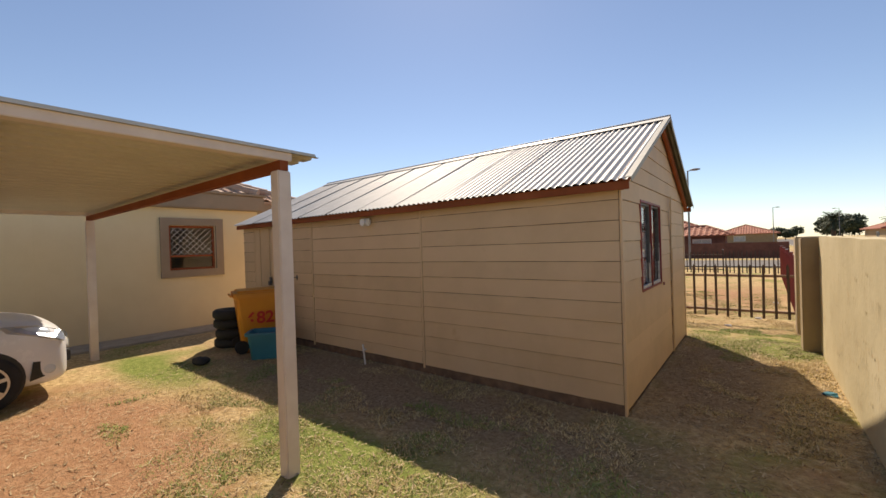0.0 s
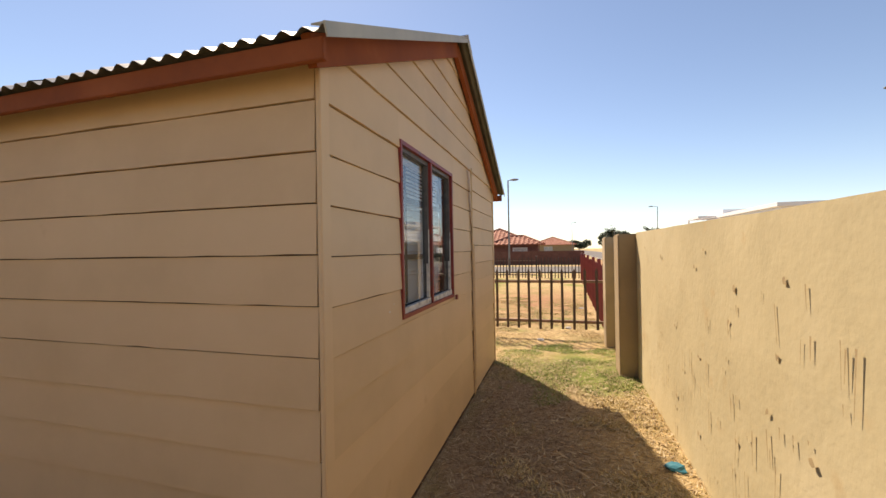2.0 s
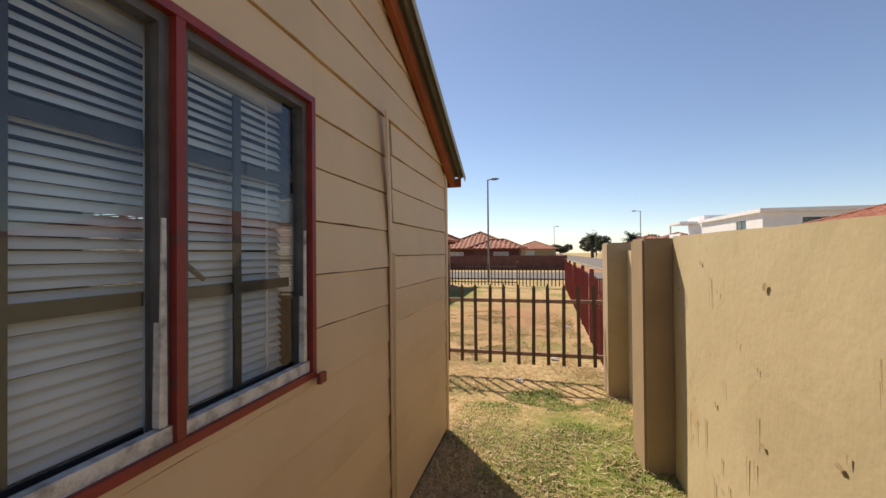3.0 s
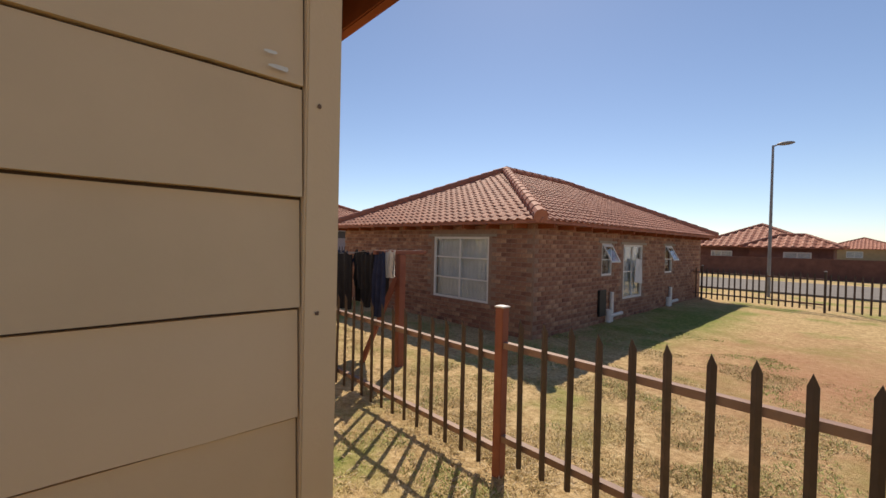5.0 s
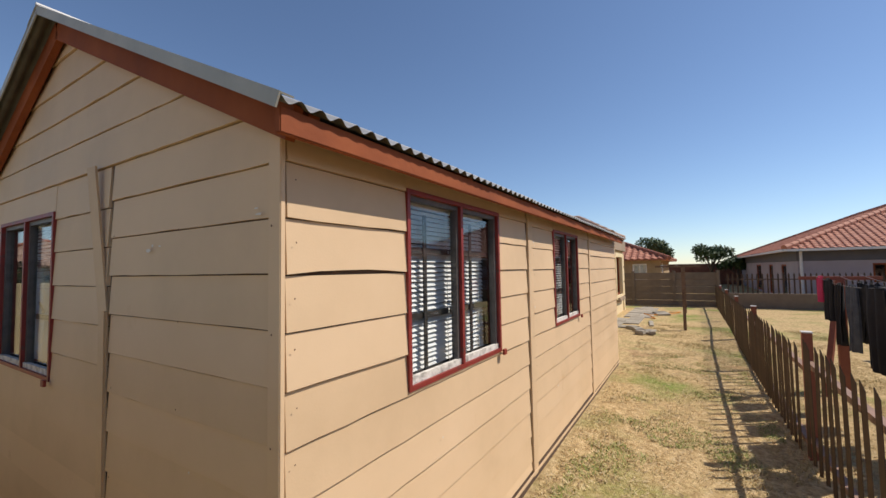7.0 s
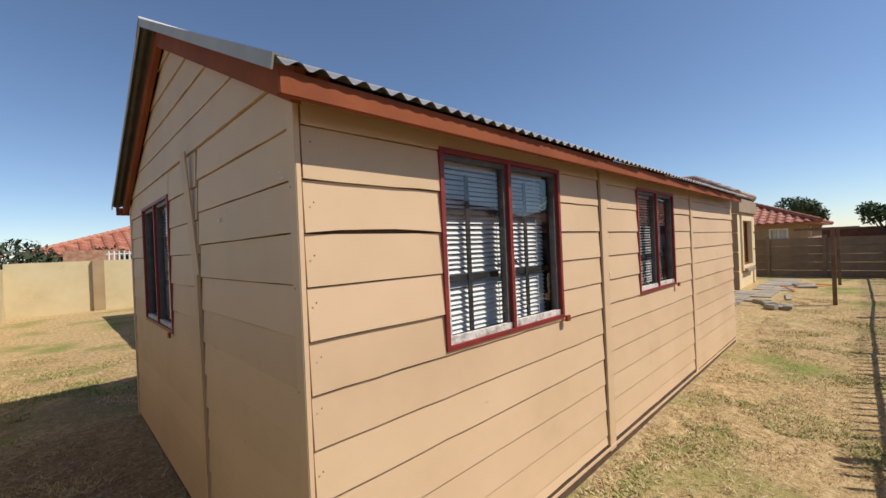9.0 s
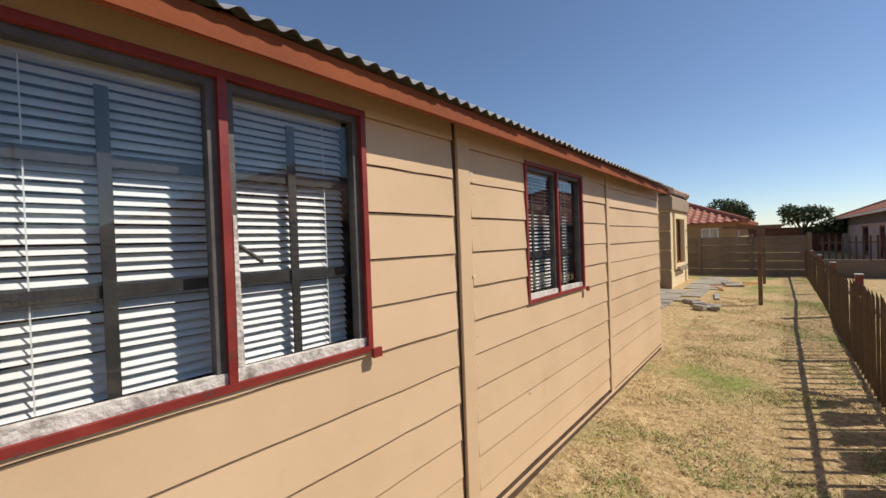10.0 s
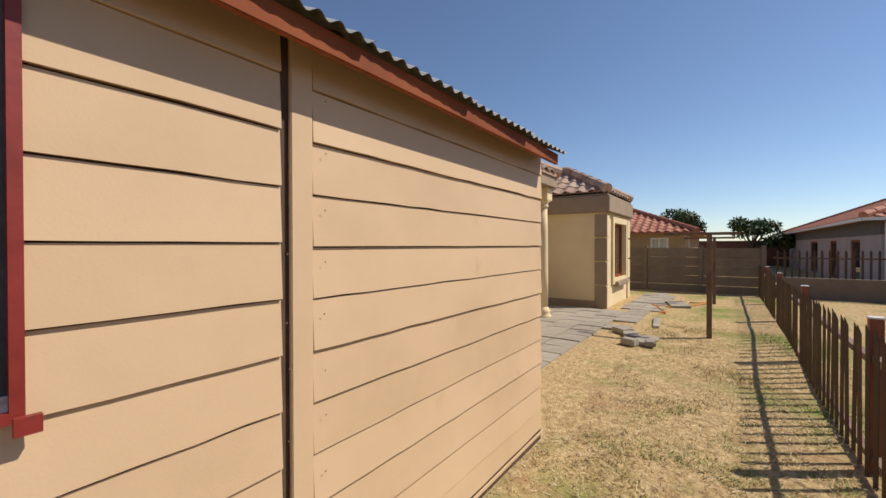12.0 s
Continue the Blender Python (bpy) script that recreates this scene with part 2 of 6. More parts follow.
DARKBAND = material("slate_band_paint", [(0.25, (0.09, 0.09, 0.10)), (0.7, (0.13, 0.13, 0.14))], 2, 0.8)
WHITEWALL = material("white_wall_paint", [(0.25, (0.72, 0.72, 0.73)), (0.7, (0.82, 0.82, 0.82))], 1.2, 0.8, 90, 0.2)
WHITEFRAME = material("white_window_frame", [(0.25, (0.66, 0.64, 0.60)), (0.7, (0.78, 0.76, 0.72))], 8, 0.5, 60, 0.1)
CURTAIN = material("white_net_curtain", [(0.3, (0.55, 0.55, 0.54)), (0.7, (0.75, 0.74, 0.72))], 4, 0.9, 40, 0.2)
# Room dimness put into the colour of inner floors and ceilings.
DARKROOM = material("unlit_room_dark", [(0.3, (0.10, 0.09, 0.08)), (0.7, (0.16, 0.14, 0.12))], 3, 0.9)
CARWHITE = material("white_car_paint", [(0.3, (0.74, 0.74, 0.75)), (0.7, (0.80, 0.80, 0.81))], 2, 0.25, 60, 0.0)
RUBBER = material("black_rubber", [(0.3, (0.012, 0.012, 0.012)), (0.7, (0.03, 0.03, 0.03))], 10, 0.8, 60, 0.3)
ALLOY = material("silver_alloy", [(0.3, (0.5, 0.5, 0.5)), (0.7, (0.62, 0.62, 0.62))], 10, 0.35, 60, 0.0, metal=0.9)
LAMPGLASS = glass_material("clear_lamp_glass", (0.85, 0.9, 0.95))
BLACKTRIM = material("black_plastic", [(0.3, (0.012, 0.012, 0.013)), (0.7, (0.03, 0.03, 0.032))], 10, 0.5, 60, 0.1)
ORANGE = material("orange_bin_plastic", [(0.25, (0.62, 0.22, 0.015)), (0.7, (0.74, 0.30, 0.02))], 3, 0.5, 60, 0.1, spots=((0.35, 0.16, 0.04), 6, 0.70))
BLUEBIN = material("blue_plastic_crate", [(0.25, (0.012, 0.14, 0.20)), (0.7, (0.02, 0.20, 0.27))], 3, 0.5, 60, 0.1)
BLUEWRAP = material("bright_blue_wrapper", [(0.3, (0.03, 0.06, 0.42)), (0.7, (0.10, 0.16, 0.62))], 9, 0.35, 60, 0.1)
REDPAINT = material("red_brushed_paint", [(0.3, (0.50, 0.02, 0.012)), (0.7, (0.62, 0.03, 0.016))], 12, 0.6, 60, 0.0)
WHITEPLASTIC = material("white_plastic_pipe", [(0.3, (0.66, 0.64, 0.60)), (0.7, (0.78, 0.76, 0.72))], 10, 0.5, 60, 0.1)
GALV = material("grey_lamp_post_steel", [(0.3, (0.16, 0.16, 0.16)), (0.7, (0.26, 0.26, 0.26))], 5, 0.6)
SOIL = material("loose_dark_soil", [(0.3, (0.07, 0.04, 0.025)), (0.7, (0.14, 0.08, 0.05))], 9, 0.95, 60, 0.7)
WEATHERED = material("weathered_brown_timber", [(0.3, (0.12, 0.07, 0.045)), (0.7, (0.24, 0.15, 0.095))], 8, 0.9, 60, 0.5)
BARK = material("tree_bark", [(0.3, (0.06, 0.042, 0.03)), (0.7, (0.13, 0.09, 0.06))], 12, 0.95, 60, 0.8)
LEAF = material("green_leaves", [(0.2, (0.018, 0.04, 0.010)), (0.5, (0.04, 0.08, 0.018)), (0.8, (0.075, 0.12, 0.03))], 6, 0.7, 60, 0.0, island=0.5)
LEAFDARK = material("dull_green_leaves", [(0.2, (0.02, 0.032, 0.014)), (0.5, (0.04, 0.055, 0.024)), (0.8, (0.07, 0.085, 0.04))], 6, 0.8, 60, 0.0, island=0.5)
BLADES = material("short_lawn_blades", [(0.15, (0.20, 0.19, 0.06)), (0.33, (0.40, 0.30, 0.12)), (0.55, (0.62, 0.48, 0.24)), (0.85, (0.80, 0.66, 0.42))], 0.8, 0.9, 60, 0.0, island=0.35)
GREENBLADES = material("green_lawn_blades", [(0.2, (0.15, 0.21, 0.045)), (0.5, (0.27, 0.33, 0.085)), (0.8, (0.48, 0.46, 0.18))], 1.5, 0.9, 60, 0.0, island=0.4)
FLASHING = material("grey_green_flashing", [(0.3, (0.33, 0.325, 0.28)), (0.7, (0.45, 0.44, 0.38))], 4, 0.6, 40, 0.1)
CLOTH = {
    "black": material("black_cloth", [(0.3, (0.008, 0.008, 0.010)), (0.7, (0.02, 0.02, 0.024))], 8, 0.95, 90, 0.3),
    "navy": material("navy_cloth", [(0.3, (0.012, 0.018, 0.05)), (0.7, (0.03, 0.04, 0.09))], 8, 0.95, 90, 0.3),
    "denim": material("faded_denim", [(0.3, (0.045, 0.055, 0.075)), (0.7, (0.10, 0.115, 0.14))], 8, 0.95, 90, 0.3),
    "pink": material("pink_cloth", [(0.3, (0.50, 0.03, 0.10)), (0.7, (0.62, 0.06, 0.16))], 8, 0.95, 90, 0.3),
    "white": material("white_cloth", [(0.3, (0.5, 0.48, 0.45)), (0.7, (0.7, 0.68, 0.64))], 8, 0.9, 90, 0.3),
}


def ground_material():
    """Dry lawn with green patches, red bare soil by the carport, dark litter along the shed."""
    m = bpy.data.materials.new("dry_lawn_and_soil")
    m.use_nodes = True
    n, l = m.node_tree.nodes, m.node_tree.links
    b = n["Principled BSDF"]
    tc = n.new("ShaderNodeTexCoord")

    def noise_fac(scale, detail=6.0, rough=0.6):
        t = n.new("ShaderNodeTexNoise")
        t.inputs["Scale"].default_value, t.inputs["Detail"].default_value, t.inputs["Roughness"].default_value = scale, detail, rough
        l.new(tc.outputs["Object"], t.inputs["Vector"])
        return t.outputs["Fac"]

    def ramp(fac, stops):
        r = n.new("ShaderNodeValToRGB")
        while len(r.color_ramp.elements) < len(stops):
            r.color_ramp.elements.new(0.5)
        for e, (p, c) in zip(r.color_ramp.elements, stops):
            e.position, e.color = p, (*c, 1)
        l.new(fac, r.inputs["Fac"])
        return r.outputs["Color"]

    def mix(fac, a, c):
        x = n.new("ShaderNodeMix")
        x.data_type = "RGBA"
        l.new(fac, x.inputs["Factor"])
        l.new(a, x.inputs["A"])
        l.new(c, x.inputs["B"])
        return x.outputs["Result"]

    def patch(x, y, rx, ry, ragged, sharp):
        """A ragged patch of the plan round (x, y), 1 within."""
        mp = n.new("ShaderNodeMapping")
        mp.vector_type = "TEXTURE"
        mp.inputs["Location"].default_value, mp.inputs["Scale"].default_value = (x, y, 0), (rx, ry, 50)
        l.new(tc.outputs["Object"], mp.inputs["Vector"])
        ln = n.new("ShaderNodeVectorMath")
        ln.operation = "LENGTH"
        l.new(mp.outputs["Vector"], ln.inputs[0])
        ad = n.new("ShaderNodeMath")
        ad.operation = "MULTIPLY_ADD"
        ad.inputs[1].default_value = ragged
        l.new(noise_fac(1.7, 7), ad.inputs[0])
        l.new(ln.outputs["Value"], ad.inputs[2])
        mr = n.new("ShaderNodeMapRange")
        mr.inputs["From Min"].default_value, mr.inputs["From Max"].default_value = 1 + ragged * 0.5, 1 + ragged * 0.5 - sharp
        l.new(ad.outputs[0], mr.inputs["Value"])
        return mr.outputs["Result"]

    dry = ramp(noise_fac(16, 8, 0.75), [(0.28, (0.19, 0.12, 0.055)), (0.44, (0.43, 0.30, 0.145)), (0.58, (0.62, 0.46, 0.25)), (0.75, (0.78, 0.63, 0.39))])
    green = ramp(noise_fac(14, 8, 0.75), [(0.25, (0.09, 0.12, 0.028)), (0.5, (0.21, 0.255, 0.065)), (0.8, (0.44, 0.42, 0.16))])
    red = ramp(noise_fac(9, 9, 0.75), [(0.25, (0.29, 0.15, 0.08)), (0.5, (0.43, 0.24, 0.135)), (0.8, (0.56, 0.37, 0.23))])
    litter = ramp(noise_fac(22, 9, 0.8), [(0.3, (0.13, 0.08, 0.05)), (0.5, (0.33, 0.23, 0.14)), (0.75, (0.60, 0.47, 0.30))])
    gr = n.new("ShaderNodeMapRange")
    gr.inputs["From Min"].default_value, gr.inputs["From Max"].default_value = 0.50, 0.68
    l.new(noise_fac(0.75, 5), gr.inputs["Value"])
    col = mix(gr.outputs["Result"], dry, green)
    sr = n.new("ShaderNodeMapRange")
    sr.inputs["From Min"].default_value, sr.inputs["From Max"].default_value, sr.inputs["To Max"].default_value = 0.60, 0.72, 0.55
    l.new(noise_fac(1.1, 7), sr.inputs["Value"])
    col = mix(sr.outputs["Result"], col, red)
    for x, y, rx, ry, rag, sharp, what in [
        (-3.6, -3.1, 2.6, 1.15, 1.3, 0.5, red), (-4.2, -7.5, 3.2, 4.0, 1.2, 0.6, red),
        (-1.6, -1.9, 1.6, 0.55, 1.4, 0.5, green), (1.15, 3.6, 0.9, 1.2, 1.2, 0.6, green), (-5.6, -1.9, 1.8, 0.5, 1.2, 0.6, green),
        (0.55, 1.7, 0.75, 2.1, 1.1, 0.5, litter), (-2.6, -0.7, 4.5, 0.95, 1.0, 0.5, litter),
        (-2.4, 14.0, 1.4, 4.5, 1.0, 0.8, green), (0.2, 10.5, 2.2, 4.5, 1.3, 0.9, red),
        (4.0, 22.0, 2.2, 40.0, 0.8, 0.4, red),
    ]:
        col = mix(patch(x, y, rx, ry, rag, sharp), col, what)
    l.new(col, b.inputs["Base Color"])
    b.inputs["Roughness"].default_value, b.inputs["Specular IOR Level"].default_value = 0.95, 0.1
    bp = n.new("ShaderNodeBump")
    bp.inputs["Strength"].default_value, bp.inputs["Distance"].default_value = 0.8, 0.03
    l.new(noise_fac(38, 6, 0.7), bp.inputs["Height"])
    l.new(bp.outputs["Normal"], b.inputs["Normal"])
    return m


GROUND = ground_material()

# ---- ground ----


def axis(lo, hi, fine_lo, fine_hi, step):
    a = [lo, lo / 2 + fine_lo / 2, fine_lo - 12]
    v = fine_lo
    while v < fine_hi:
        a.append(v)
        v += step
    return a + [fine_hi, fine_hi + 12, hi / 2 + fine_hi / 2, hi]


xs, ys = axis(-500, 500, -20, 12, 0.25), axis(-500, 600, -14, 22, 0.25)
gv = []
for gy in ys:
    for gx in xs:
        near = 1.0 if -20 < gx < 4 and -14 < gy < 22 else 0.0
        gv.append((gx, gy, ground_z(gx, gy) + near * 0.018 * noise.noise((gx * 1.3, gy * 1.3, 0)) + near * 0.008 * noise.noise((gx * 4, gy * 4, 3))))
nx = len(xs)
gf = [(j * nx + i, j * nx + i + 1, (j + 1) * nx + i + 1, (j + 1) * nx + i) for j in range(len(ys) - 1) for i in range(nx - 1)]
tagged(raw("ground", gv, gf, GROUND, smooth=True), "dry patchy lawn with green tufts and red bare soil", "ground", kind="structure")

# ---- shed ----
W, EAVE, RIDGE, MID = 3.79, 2.10, 3.0, 1.895
LF, LB, L = 6.92, 6.56, 6.74  # length along the front, the back, the ridge
shed = thing("garden_shed", (0, 0, 0), "beige painted timber shed with corrugated iron roof on the lawn", "shed")


def gable_top(y):
    return EAVE + (RIDGE - EAVE) * (1 - abs(y - MID) / MID)


def siding(wall_ob, place, u0, u1, z0, z1, edges, holes, roof=None, proud=0.017, warped=None):
    """Lapped boards between u0 and u1; edges are the lower edges from below up; warped = (z, u): the board whose edge lies there has bowed up beyond u."""
    rows = [z0] + [e for e in edges if z0 + 0.03 < e < z1 - 0.02] + [z1]
    for a, b in zip(rows, rows[1:]):
        # The 5 mm gap bares the dark core as a shaded lap line.
        for r0, r1, s0, s1 in split_rect(u0, u1, a, b - 0.005, holes):
            cuts = max(1, int((r1 - r0) / 0.12))
            low = [(r0 + (r1 - r0) * i / cuts, s0 + (0.0045 * noise.noise((r0 + i * 0.9, s0 * 7, proud)) if s0 == a and 0 < i < cuts else 0)) for i in range(cuts + 1)]
            # The raised edge bares the dark core as a crescent of shadow.
            if warped and abs(a - warped[0]) < 0.02 and r0 > warped[1]:
                low = [(u, v + 0.013 * math.sin(math.pi * i / cuts)) for i, (u, v) in enumerate(low)]
            poly = low + [(r1, s1), (r0, s1)]
            if roof:
                for h in roof:
                    poly = clip(poly, *h) if len(poly) > 2 else poly
            if len(poly) < 3:
                continue
            sag = random.uniform(0, 0.004)
            lean = lambda v: 0.006 + sag + (proud - 0.008) * (1 - (v - a) / (b - a))
            part("board", prism(bmesh.new(), poly, place, 0.0, lean), SIDING, wall_ob)


def steps(top, step, low=-0.2):
    out, z = [], top
    while z > low:
        out.append(z)
        z -= step
    return out[::-1]


back = lambda u, v, o: (u, W + o, v)
front = lambda u, v, o: (u, -o, v)
east = lambda u, v, o: (o, u, v)
west = lambda u, v, o: (-LF + (LF - LB) * u / W - o, u, v)

GW = (0.728, 1.793, 1.030, 1.990)
W1, W2 = (-1.650, -0.632, 1.084, 1.990), (-3.855, -2.905, 1.084, 1.977)
DOOR = (-6.45, -5.30, 0.10, 2.02)
TH = 0.06


def core_wall(name, place, u0, u1, z0, z1, holes, roof=None):
    pieces = []
    for r0, r1, s0, s1 in split_rect(u0, u1, z0, z1, holes):
        poly = [(r0, s0), (r1, s0), (r1, s1), (r0, s1)]
        for h in roof or ():
            poly = clip(poly, *h) if len(poly) > 2 else poly
        if len(poly) > 2:
            pieces.append(part(name, prism(bmesh.new(), poly, place, -TH, 0.0), CORE, shed, "timber wall behind beige lapped boards, darkened as shade in the gaps"))
    return pieces[0]


slope = (RIDGE - EAVE) / MID
rake = [(-slope, 1.0, EAVE), (slope, 1.0, EAVE + slope * W)]
wall_b = core_wall("wall", back, -LB, 0, 0.06, EAVE, [W1, W2])
wall_f = core_wall("wall", front, -LF, 0, 0.06, EAVE, [DOOR])
wall_e = core_wall("wall", east, TH, W - TH, 0.02, RIDGE, [GW], rake)
wall_w = core_wall("wall", west, TH, W - TH, 0.02, RIDGE, [], rake)

siding(wall_b, back, -2.186, -0.004, 0.10, 2.09, steps(1.976, 0.1813), [W1], warped=(1.6134, -0.64))
siding(wall_b, back, -4.414, -2.327, 0.10, 2.09, steps(1.96, 0.175), [W2])
siding(wall_b, back, -6.55, -4.530, 0.07, 2.09, steps(1.942, 0.1733), [])
siding(wall_f, front, -2.330, -0.004, 0.10, 2.09, steps(1.943, 0.1847), [])
siding(wall_f, front, -4.640, -2.372, 0.11, 2.09, steps(1.935, 0.186), [])
siding(wall_f, front, -5.261, -4.688, 0.12, 2.09, steps(1.95, 0.186), [])
siding(wall_f, front, -6.89, -6.5, 0.12, 2.09, steps(1.95, 0.186), [])
siding(wall_e, east, 0.045, 2.52, 0.04, 2.147, steps(1.945, 0.188), [GW], rake)
siding(wall_e, east, 2.556, W - 0.046, 0.03, 2.147, steps(1.974, 0.178), [], rake)
siding(wall_e, east, 0.0, W, 2.147, RIDGE, steps(2.88, 0.183), [], rake)
siding(wall_w, west, 0.075, W - 0.075, 0.04, RIDGE, steps(2.87, 0.183), [], rake)

# corner posts, cover strips, base
for u0, u1 in [(-2.324, -2.222), (-4.527, -4.446)]:
    part("cover_strip", boxes(((u0, W + 0.001, 0.03), (u1, W + 0.019, 2.08)), bevel=0.003), SIDING, wall_b)
for u0, u1 in [(-2.368, -2.334), (-4.684, -4.644), (-6.49, -6.455), (-5.295, -5.265)]:
    part("cover_strip", boxes(((u0, -0.018, 0.06), (u1, -0.001, 2.08)), bevel=0.003), SIDING, wall_f)
part("cover_strip", boxes(((0.002, W - 0.043, -0.04), (0.022, W + 0.018, 2.1)), bevel=0.003), SIDING, wall_e)
part("cover_strip", boxes(((0.002, -0.018, 0.0), (0.022, 0.042, 2.1)), bevel=0.003), SIDING, wall_e)
bm = bmesh.new()  # a cover strip that has sprung loose at its head
beam(bm, (0.022, 2.550, 0.02), (0.028, 2.535, 1.45), 0.014, 0.012)
beam(bm, (0.018, 2.530, 0.02), (0.022, 2.510, 1.45), 0.008, 0.06)
beam(bm, (0.022, 2.510, 1.45), (0.045, 2.40, 2.15), 0.010, 0.06)
part("cover_strip", bm, SIDING, wall_e, "warped beige cover strip, loose at the top")
part("base_beam", boxes(((-LB, W - 0.05, -0.02), (0, W + 0.006, 0.058))), CORE, shed, "weathered base beam")
part("base_beam", boxes(((-LF, -0.012, -0.02), (0.0, 0.05, 0.098))), WEATHERED, shed, "weathered brown base beam")
part("base_beam", boxes(((-0.05, 0.052, -0.04), (0.012, W - 0.052, 0.018))), CORE, shed, "weathered base beam")
for x in (-6.5, -5.6, -4.5, -3.3, -2.2, -1.1):
    part("stump", boxes(((x - 0.05, W - 0.16, -0.2), (x + 0.05, W - 0.06, -0.021)), bevel=0.004), CORE, shed, "short timber stump")
part("shed_floor", boxes(((-LB + TH, TH, 0.0), (-TH, W - TH, 0.05))), CORE, shed)
part("skirting_strip", beam(bmesh.new(), (-LB, W + 0.022, 0.045), (-0.02, W + 0.026, 0.075), 0.006, 0.02), SIDING, shed, "thin pale strip along the foot of the wall")

# roof: corrugated sheets, ridge cap, timber
over_e, over_w, over_s = 0.14, 0.04, 0.165
WAVE, AMP, SHEET = 0.0762, 0.0095, 0.686
roof_len = math.hypot(MID + over_s, slope * (MID + over_s))


def sheet_mesh(width):
    n = round(width / WAVE * 8)
    v, f = [], []
    for k in range(2):
        for i in range(n + 1):
            u = width * i / n
            z = AMP * math.cos(2 * math.pi * u / WAVE)
            for w in (0, 1):
                v.append((u, roof_len * w, z - 0.0015 * k))
    m = 2 * (n + 1)
    for i in range(n):
        a = 2 * i
        f.append((a, a + 2, a + 3, a + 1))
        f.append((m + a, m + a + 1, m + a + 3, m + a + 2))
        k = 2 * m + 4 * i
        v += [v[a], v[a + 2], v[m + a + 2], v[m + a]]
        f.append((k, k + 3, k + 2, k + 1))
    me = bpy.data.meshes.new("roof_sheet")
    me.from_pydata(v, [], f)
    me.materials.append(ZINC)
    me.materials.append(SHADEDZINC)
    # Top face 0; underside and lip 1, the shade-dark colour.
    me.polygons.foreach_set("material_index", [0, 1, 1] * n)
    me.shade_smooth()
    nv = []
    for k in range(2):
        for i in range(n + 1):
            d = -AMP * 2 * math.pi / WAVE * math.sin(2 * math.pi * i * width / n / WAVE)
            q = Vector((-d, 0, 1)).normalized() * (1 - 2 * k)
            nv += [tuple(q)] * 2
    nv += [(0.0, -1.0, 0.0)] * (len(v) - len(nv))
    me.normals_split_custom_set_from_vertices(nv)
    return me


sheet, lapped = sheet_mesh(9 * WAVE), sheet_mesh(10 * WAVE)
pitch = math.degrees(math.atan(slope))
lift = 0.072
n_sheets = round((L + over_e + over_w) / SHEET)
span = (L + over_e + over_w) / n_sheets
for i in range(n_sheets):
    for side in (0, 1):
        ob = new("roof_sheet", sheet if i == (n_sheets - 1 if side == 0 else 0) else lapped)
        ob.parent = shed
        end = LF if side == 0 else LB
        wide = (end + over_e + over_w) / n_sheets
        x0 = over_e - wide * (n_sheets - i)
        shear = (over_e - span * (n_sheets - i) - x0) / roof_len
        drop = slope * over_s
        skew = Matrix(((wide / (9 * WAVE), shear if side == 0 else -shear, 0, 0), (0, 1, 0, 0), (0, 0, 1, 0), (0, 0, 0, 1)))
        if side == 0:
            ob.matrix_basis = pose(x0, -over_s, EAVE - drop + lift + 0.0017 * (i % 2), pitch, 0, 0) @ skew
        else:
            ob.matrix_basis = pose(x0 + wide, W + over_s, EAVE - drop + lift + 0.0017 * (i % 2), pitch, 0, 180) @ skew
bm = bmesh.new()
for s in (-1, 1):
    a = [(-L - over_w - 0.02, MID, RIDGE + lift + 0.03), (0.0 + over_e + 0.01, MID, RIDGE + lift + 0.03)]
    d = 0.14
    b = [(x, MID + s * d, z - d * slope - 0.004) for x, _, z in a]
    q = [bm.verts.new(p) for p in (*a, *b[::-1])]
    bm.faces.new(q)
    bm.faces.new([bm.verts.new((x, y, z - 0.006)) for x, y, z in (*a, *b[::-1])][::-1])
bar(bm, (-L - over_w - 0.02, MID, RIDGE + lift + 0.03), (over_e + 0.01, MID, RIDGE + lift + 0.03), 0.014, 8)
part("ridge_cap", bm, ZINC, shed)
for s, y0 in ((-1, -over_s), (1, W + over_s)):
    ez = EAVE - slope * over_s
    top = (over_e, MID, RIDGE + lift + 0.025)
    foot = (over_e, y0 + s * 0.01, ez + lift + 0.012)
    bm = bmesh.new()
    beam(bm, (top[0] + 0.004, top[1], top[2] - 0.022), (foot[0] + 0.004, y0 + s * 0.006, ez + lift - 0.010), 0.006, 0.045)
    beam(bm, (top[0] - 0.022, top[1], top[2] - 0.002), (foot[0] - 0.022, y0 + s * 0.006, ez + lift + 0.012), 0.05, 0.005)
    part("barge_flashing", bm, FLASHING, shed, "grey-green folded steel edge flashing")
    part("barge_board", beam(bmesh.new(), (0.045, MID, RIDGE + 0.006), (0.045, y0 - s * 0.052, ez + 0.036), 0.034, 0.105), REDWOOD, shed, "red-brown barge board")
    part("fascia_board", boxes((((-LF if s < 0 else -LB) - over_w + 0.05, min(y0 - s * 0.024, y0 - s * 0.049), ez - 0.012), (0.115, max(y0 - s * 0.024, y0 - s * 0.049), ez + 0.062)), bevel=0.003), REDWOOD, shed, "red-brown eaves board")
    for x in (-6.5, -5.6, -4.6, -3.45, -2.3, -1.15, -0.06):
        part("rafter", beam(bmesh.new(), (x, MID - s * 0.03, RIDGE + 0.005), (x, y0 - s * 0.10, ez + 0.075), 0.045, 0.06), REDWOOD, shed)
part("door", boxes(((DOOR[0], -0.02, DOOR[2]), (DOOR[1], 0.02, DOOR[3])), bevel=0.004), SIDING, shed, "beige double shed door, closed")
shed_door = [o for o in shed.children if o.name.startswith("door")][0]
